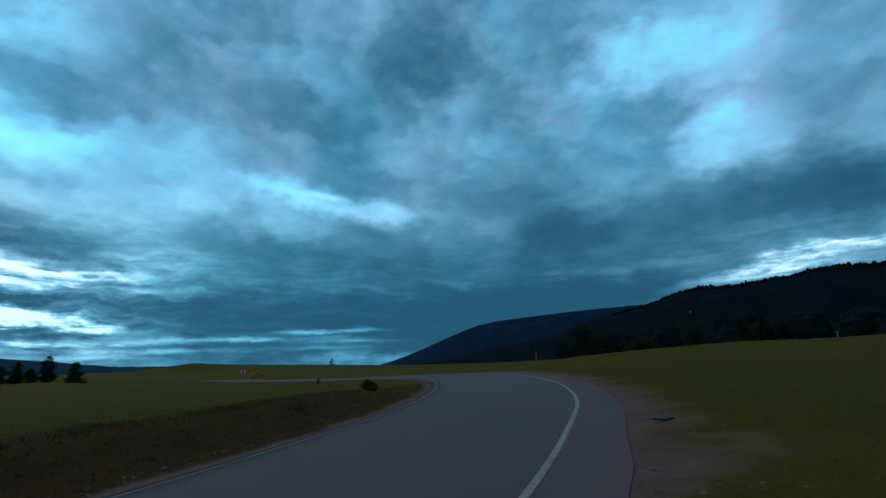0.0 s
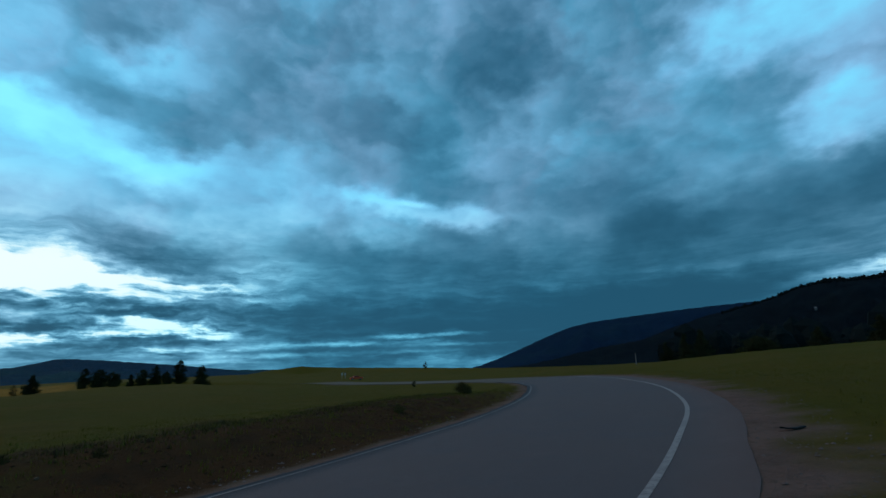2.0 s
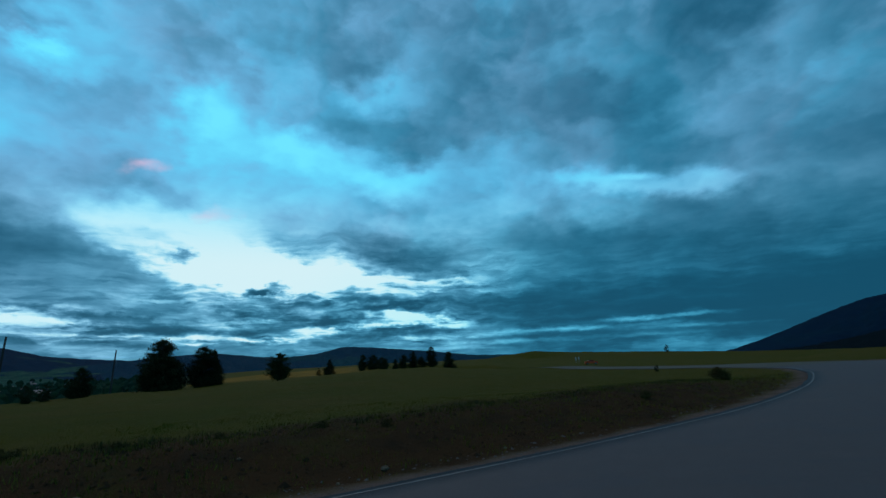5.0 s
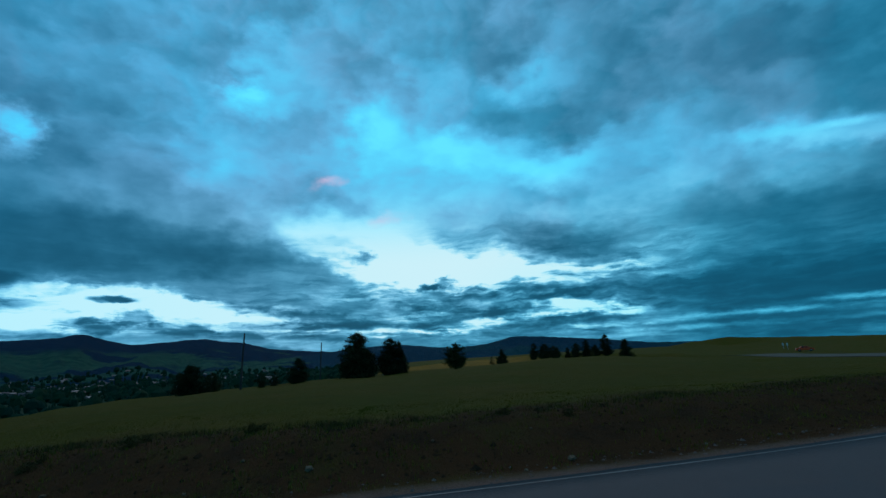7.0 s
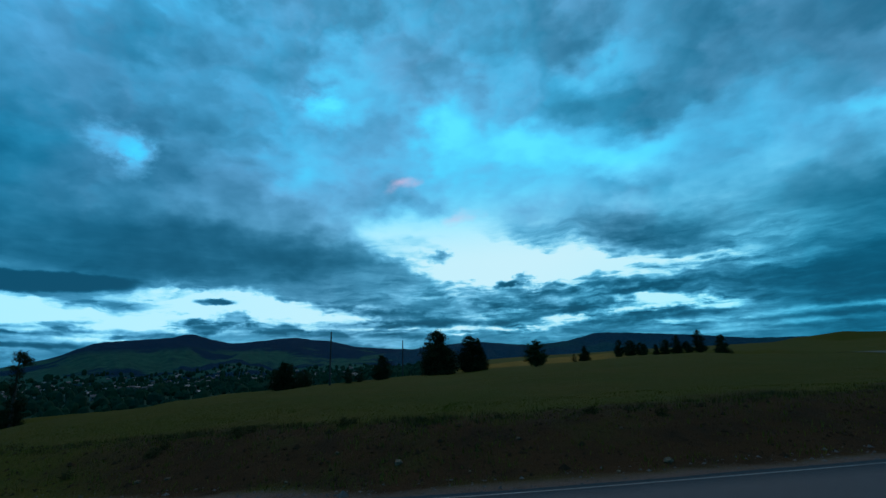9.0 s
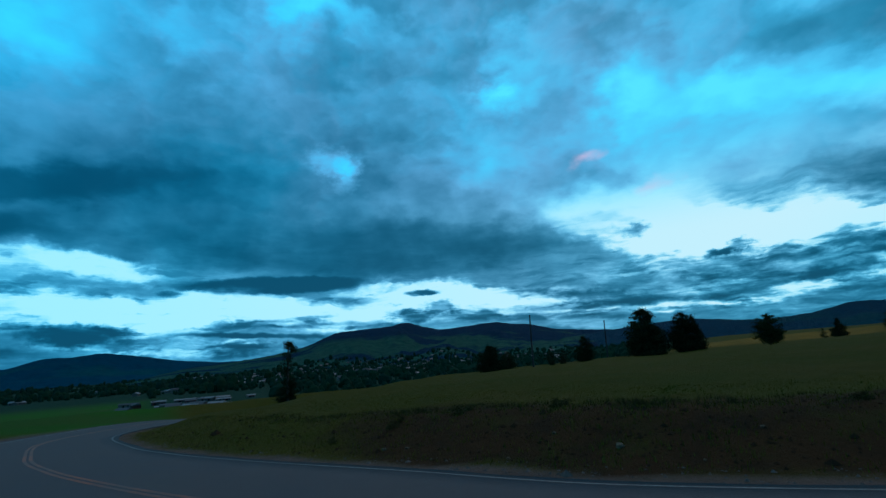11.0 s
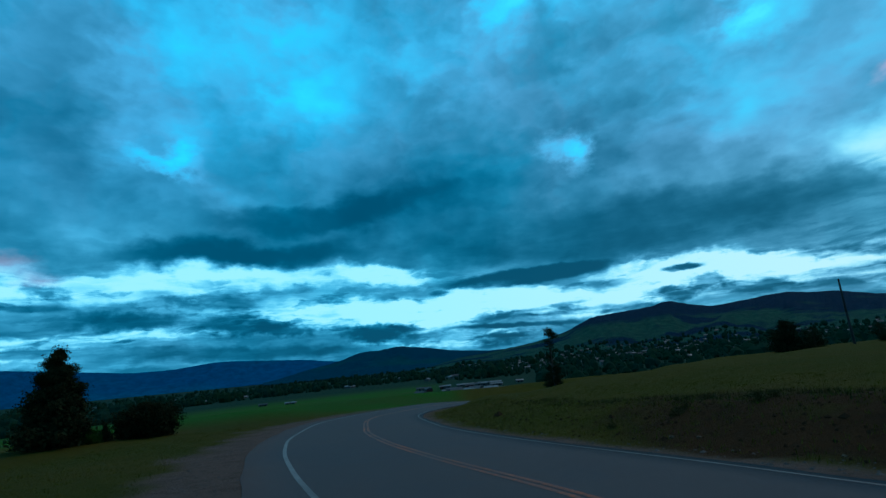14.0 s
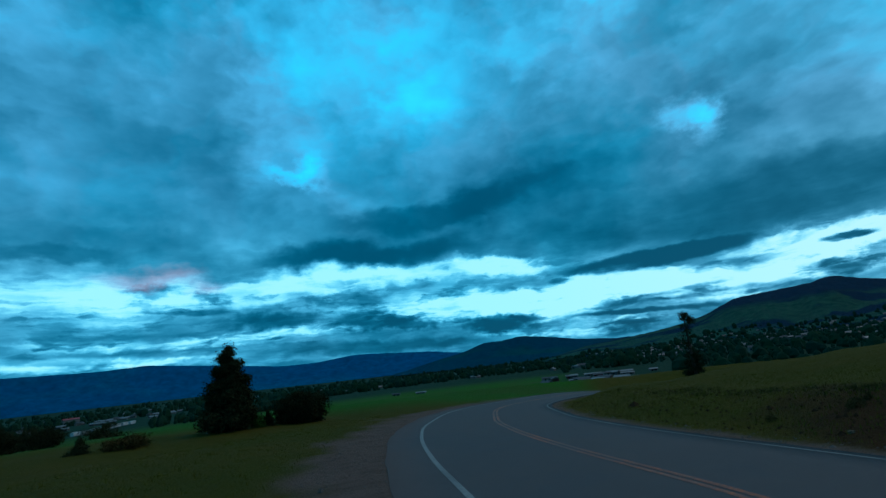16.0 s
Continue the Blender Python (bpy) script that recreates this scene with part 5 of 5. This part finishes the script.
def trailer(az, el, k):
    r, x, y = put(az, el, (230, 700))
    root = tagged(new("trailer"), "white parked camping trailer in a row", "trailer", "row of trailers")
    root.matrix_world = pose(x, y, ground_at(x, y), 0, 0, az + 62)
    part("body", box("body", (10.5, 2.9, 3.3), (0, 0, 2.2), PALE_TRAILER, 0.3), root)
    for wx in (-0.6, 0.6):
        for s in (-1, 1):
            v, f = [], []
            tube(v, f, (wx, s * 0.9, 0.4), (wx, s * 1.2, 0.4), 0.4, 0.4, 12)
            part("wheel", mesh_of("wheel", v, f, TYRE), root)
    part("window", box("window", (1.6, 0.06, 0.7), (1.2, -1.46, 2.5), GLASS_DARK), root)
    part("hitch", box("hitch", (1.4, 0.2, 0.15), (5.8, 0, 0.7), STEEL), root)


for k, (az, el) in enumerate(((169.4, -2.95), (168.7, -2.95), (168.0, -2.85), (167.4, -2.78), (166.9, -2.72), (166.3, -2.68), (165.7, -2.62), (165.1, -2.58), (174.0, -4.1), (172.8, -4.0))):
    trailer(az, el, k)


# ---- woods, far off ----
def woods(name, count, pick, size, label, seed, mat=TOWN_TREE, hill=None):
    """Many far trees in one mesh: each a ragged cone of uneven rings."""
    rng = np.random.default_rng(seed)
    ver, fac = [], []
    spots = [pick(rng) for _ in range(count)]
    xs, ys = np.array([s[0] for s in spots]), np.array([s[1] for s in spots])
    zs = land(xs, ys)
    if hill:
        zs = [slope_at(hill, math.degrees(math.atan2(-p, q)), math.hypot(p, q)) for p, q in zip(xs, ys)]
    for x, y, z in zip(xs, ys, zs):
        h = size * min(2.2, rng.lognormal(-0.15, 0.42))
        w = h * rng.uniform(0.30, 0.62)
        b = len(ver)
        for lv, k in ((0.0, 0.75), (0.40, 1.0), (0.78, 0.72)):
            for a in range(6):
                q = w * k * rng.uniform(0.7, 1.2)
                ver.append((x + q * math.cos(a * 1.047), y + q * math.sin(a * 1.047), z - 0.3 + h * lv + rng.uniform(-0.05, 0.05) * h))
        ver.append((x + rng.normal(0, 0.05) * w, y, z + h))
        for lv in (0, 6):
            fac += [(b + lv + a, b + lv + (a + 1) % 6, b + lv + 6 + (a + 1) % 6, b + lv + 6 + a) for a in range(6)]
        fac += [(b + 12 + a, b + 12 + (a + 1) % 6, b + 18) for a in range(6)]
    return tagged(new(name, mesh_of(name, ver, fac, mat, False)), label, "trees", kind="stuff")


def spread(a0, a1, r0, r1, power=1.0):
    def pick(rng):
        return at(rng.uniform(a0, a1), r0 + (r1 - r0) * rng.uniform(0, 1) ** power)
    return pick


woods("town_trees", 2300, spread(66, 108, 300, 1350, 0.9), 6.0, "dark trees among the houses of the town", 11)
woods("hillside_trees", 900, spread(68, 118, 1300, 1750, 1.2), 8.0, "dark trees among houses up the hillside", 16, TOWN_TREE, "backdrop_town_mountain")
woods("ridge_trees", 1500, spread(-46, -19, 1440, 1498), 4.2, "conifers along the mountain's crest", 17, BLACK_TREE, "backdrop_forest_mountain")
woods("lower_town_trees", 600, spread(108, 121, 560, 1600, 1.0), 7, "dark trees behind the sheds", 15)
woods("valley_trees", 1700, spread(118, 159, 760, 2600, 1.3), 7.5, "dark tree belts across the valley floor", 19)
woods("southern_valley_trees", 800, spread(158, 181, 1050, 2600, 1.3), 8, "dark tree belts across the valley floor", 12)
woods("slope_trees", 150, spread(150, 163.5, 500, 640), 7, "dark trees below the road", 18)
woods("southern_slope_trees", 110, spread(170.5, 182, 480, 640), 7, "dark trees below the road", 13)
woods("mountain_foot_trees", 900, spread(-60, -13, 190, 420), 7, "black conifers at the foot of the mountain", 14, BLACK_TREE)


# ---- the verge close by ----
def rock(name, x, y, size, seed, label, mat=ROCK, group="rocks on the bank"):
    rng = np.random.default_rng(seed)
    bm = bmesh.new()
    bmesh.ops.create_icosphere(bm, subdivisions=2, radius=size)
    for v in bm.verts:
        v.co *= 0.8 + 0.45 * noise.noise(v.co * (2.2 / size) + Vector((seed, 0, 0)))
        v.co.z *= 0.7
    me = bpy.data.meshes.new(name)
    bm.to_mesh(me)
    bm.free()
    me.materials.append(mat)
    ob = tagged(new(name, me), label, "rock", group)
    ob.matrix_world = pose(x, y, ground_at(x, y) + size * 0.15, 0, 0, rng.uniform(0, 360))
    return ob


for k, (az, r, size) in enumerate(((45.6, 10.6, 0.16), (73.5, 11.0, 0.15), (56.7, 8.3, 0.07), (49.4, 12.2, 0.07), (33.2, 9.9, 0.06), (73.3, 8.2, 0.06), (97.9, 14.2, 0.12), (100.8, 10.6, 0.13),
                                   (50.6, 9.9, 0.07), (36.7, 8.3, 0.08), (95.5, 13.8, 0.10), (28.0, 11.2, 0.06), (66.0, 10.2, 0.05), (85.0, 11.4, 0.07), (60.3, 11.6, 0.09), (79.8, 12.2, 0.08))):
    x, y = at(az, r)
    rock("rock", x, y, size * 0.72, k + 1, "pale weathered stone lying on the cut bank")


def litter(name, count, pick, size, mat, label, seed, flat=0.6):
    """Loose stones or clods, joined."""
    rng = np.random.default_rng(seed)
    spots = np.array([pick(rng) for _ in range(count)])
    zs = land(spots[:, 0], spots[:, 1])
    ver, fac = [], []
    shape = ((1, 0, 0), (0, 1, 0), (-1, 0, 0), (0, -1, 0), (0, 0, 1), (0, 0, -0.5))
    for (x, y), z in zip(spots, zs):
        s = size * rng.lognormal(0, 0.5)
        b = len(ver)
        turn = rng.uniform(0, 6.28)
        for px, py, pz in shape:
            k = s * rng.uniform(0.6, 1.2)
            ver.append((x + k * (px * math.cos(turn) - py * math.sin(turn)), y + k * (px * math.sin(turn) + py * math.cos(turn)), z + k * pz * flat))
        for a in range(4):
            fac += [(b + a, b + (a + 1) % 4, b + 4), (b + (a + 1) % 4, b + a, b + 5)]
    return tagged(new(name, mesh_of(name, ver, fac, mat, False)), label, "stones", kind="stuff")


def along(first, last, d0, d1):
    def pick(rng):
        i = rng.uniform(first, last)
        k, u = int(i), i - int(i)
        d = rng.uniform(d0, d1)
        p = WAYLINE[k] * (1 - u) + WAYLINE[k + 1] * u
        n = LEFT[k] * (1 - u) + LEFT[k + 1] * u
        return p[0] + n[0] * d, p[1] + n[1] * d
    return pick


BEND = (14 * 5, 14 * 16)   # the stretch of road nearest the eye
litter("gravel", 4200, along(*BEND, -6.3, -EDGE_OUT + 0.1), 0.016, PEBBLE, "loose gravel on the outer shoulder", 21)
litter("inner_gravel", 1800, along(*BEND, PAVED_IN + 0.05, EDGE_IN + 0.7), 0.022, PEBBLE, "loose grit along the asphalt edge", 22)
litter("earth_clods", 5200, along(*BEND, EDGE_IN + 0.5, EDGE_IN + 5.0), 0.028, CLOD, "dark earth clods on the cut bank", 23, 0.7)


def grass(name, count, pick, tall, mat, label, seed, blades=6, spread_r=0.10):
    rng = np.random.default_rng(seed)
    spots = np.array([pick(rng) for _ in range(count)])
    zs = land(spots[:, 0], spots[:, 1])
    ver, fac = [], []
    for (x, y), z in zip(spots, zs):
        t = tall * rng.lognormal(0, 0.35)
        for _ in range(blades):
            bx, by = x + rng.normal(0, spread_r), y + rng.normal(0, spread_r)
            a, lean = rng.uniform(0, 6.28), rng.uniform(0.1, 0.6) * t
            w = rng.uniform(0.006, 0.014)
            b = len(ver)
            ver += [(bx - w * math.sin(a), by + w * math.cos(a), z - 0.02), (bx + w * math.sin(a), by - w * math.cos(a), z - 0.02),
                    (bx + lean * math.cos(a), by + lean * math.sin(a), z + t * rng.uniform(0.6, 1.0))]
            fac.append((b, b + 1, b + 2))
    return tagged(new(name, mesh_of(name, ver, fac, mat, False)), label, "grass", kind="stuff")


grass("meadow_grass", 3000, along(*BEND, EDGE_IN + 3.2, EDGE_IN + 9), 0.05, BLADE, "dull green and straw meadow grass", 31)
grass("verge_grass", 2200, along(*BEND, EDGE_IN + 0.4, EDGE_IN + 4.6), 0.09, BLADE, "sparse grass on the cut bank", 32)
grass("shoulder_grass", 4000, along(*BEND, -18, -6.6), 0.06, BLADE, "short grass beyond the gravel shoulder", 33)


grass("crest_weeds", 420, along(14 * 6, 14 * 15, EDGE_IN + 3.6, EDGE_IN + 5.6), 0.11, WEED, "dark dry weeds along the top of the cut bank", 34, 16, 0.16)


def scrap(x, y, seed):
    """A curled strip of tyre tread."""
    rng = np.random.default_rng(seed)
    v, f = [], []
    n = 10
    for i in range(n):
        u = i / (n - 1) - 0.5
        for s in (-1, 1):
            for h in (0, 0.025):
                v.append((u * 0.5, s * 0.05 + 0.08 * u * u, h + 0.06 * abs(u) ** 1.5 + 0.01 * rng.uniform()))
    for i in range(n - 1):
        b = i * 4
        f += [(b, b + 4, b + 5, b + 1), (b + 2, b + 3, b + 7, b + 6), (b + 1, b + 5, b + 7, b + 3), (b, b + 2, b + 6, b + 4)]
    ob = tagged(new("tyre_scrap", mesh_of("tyre_scrap", v, f, TYRE)), "black strip of torn tyre tread on the gravel", "debris")
    ob.matrix_world = pose(x, y, ground_at(x, y) + 0.01, 0, 0, 25)


scrap(*at(-22.9, 11.4), 1)
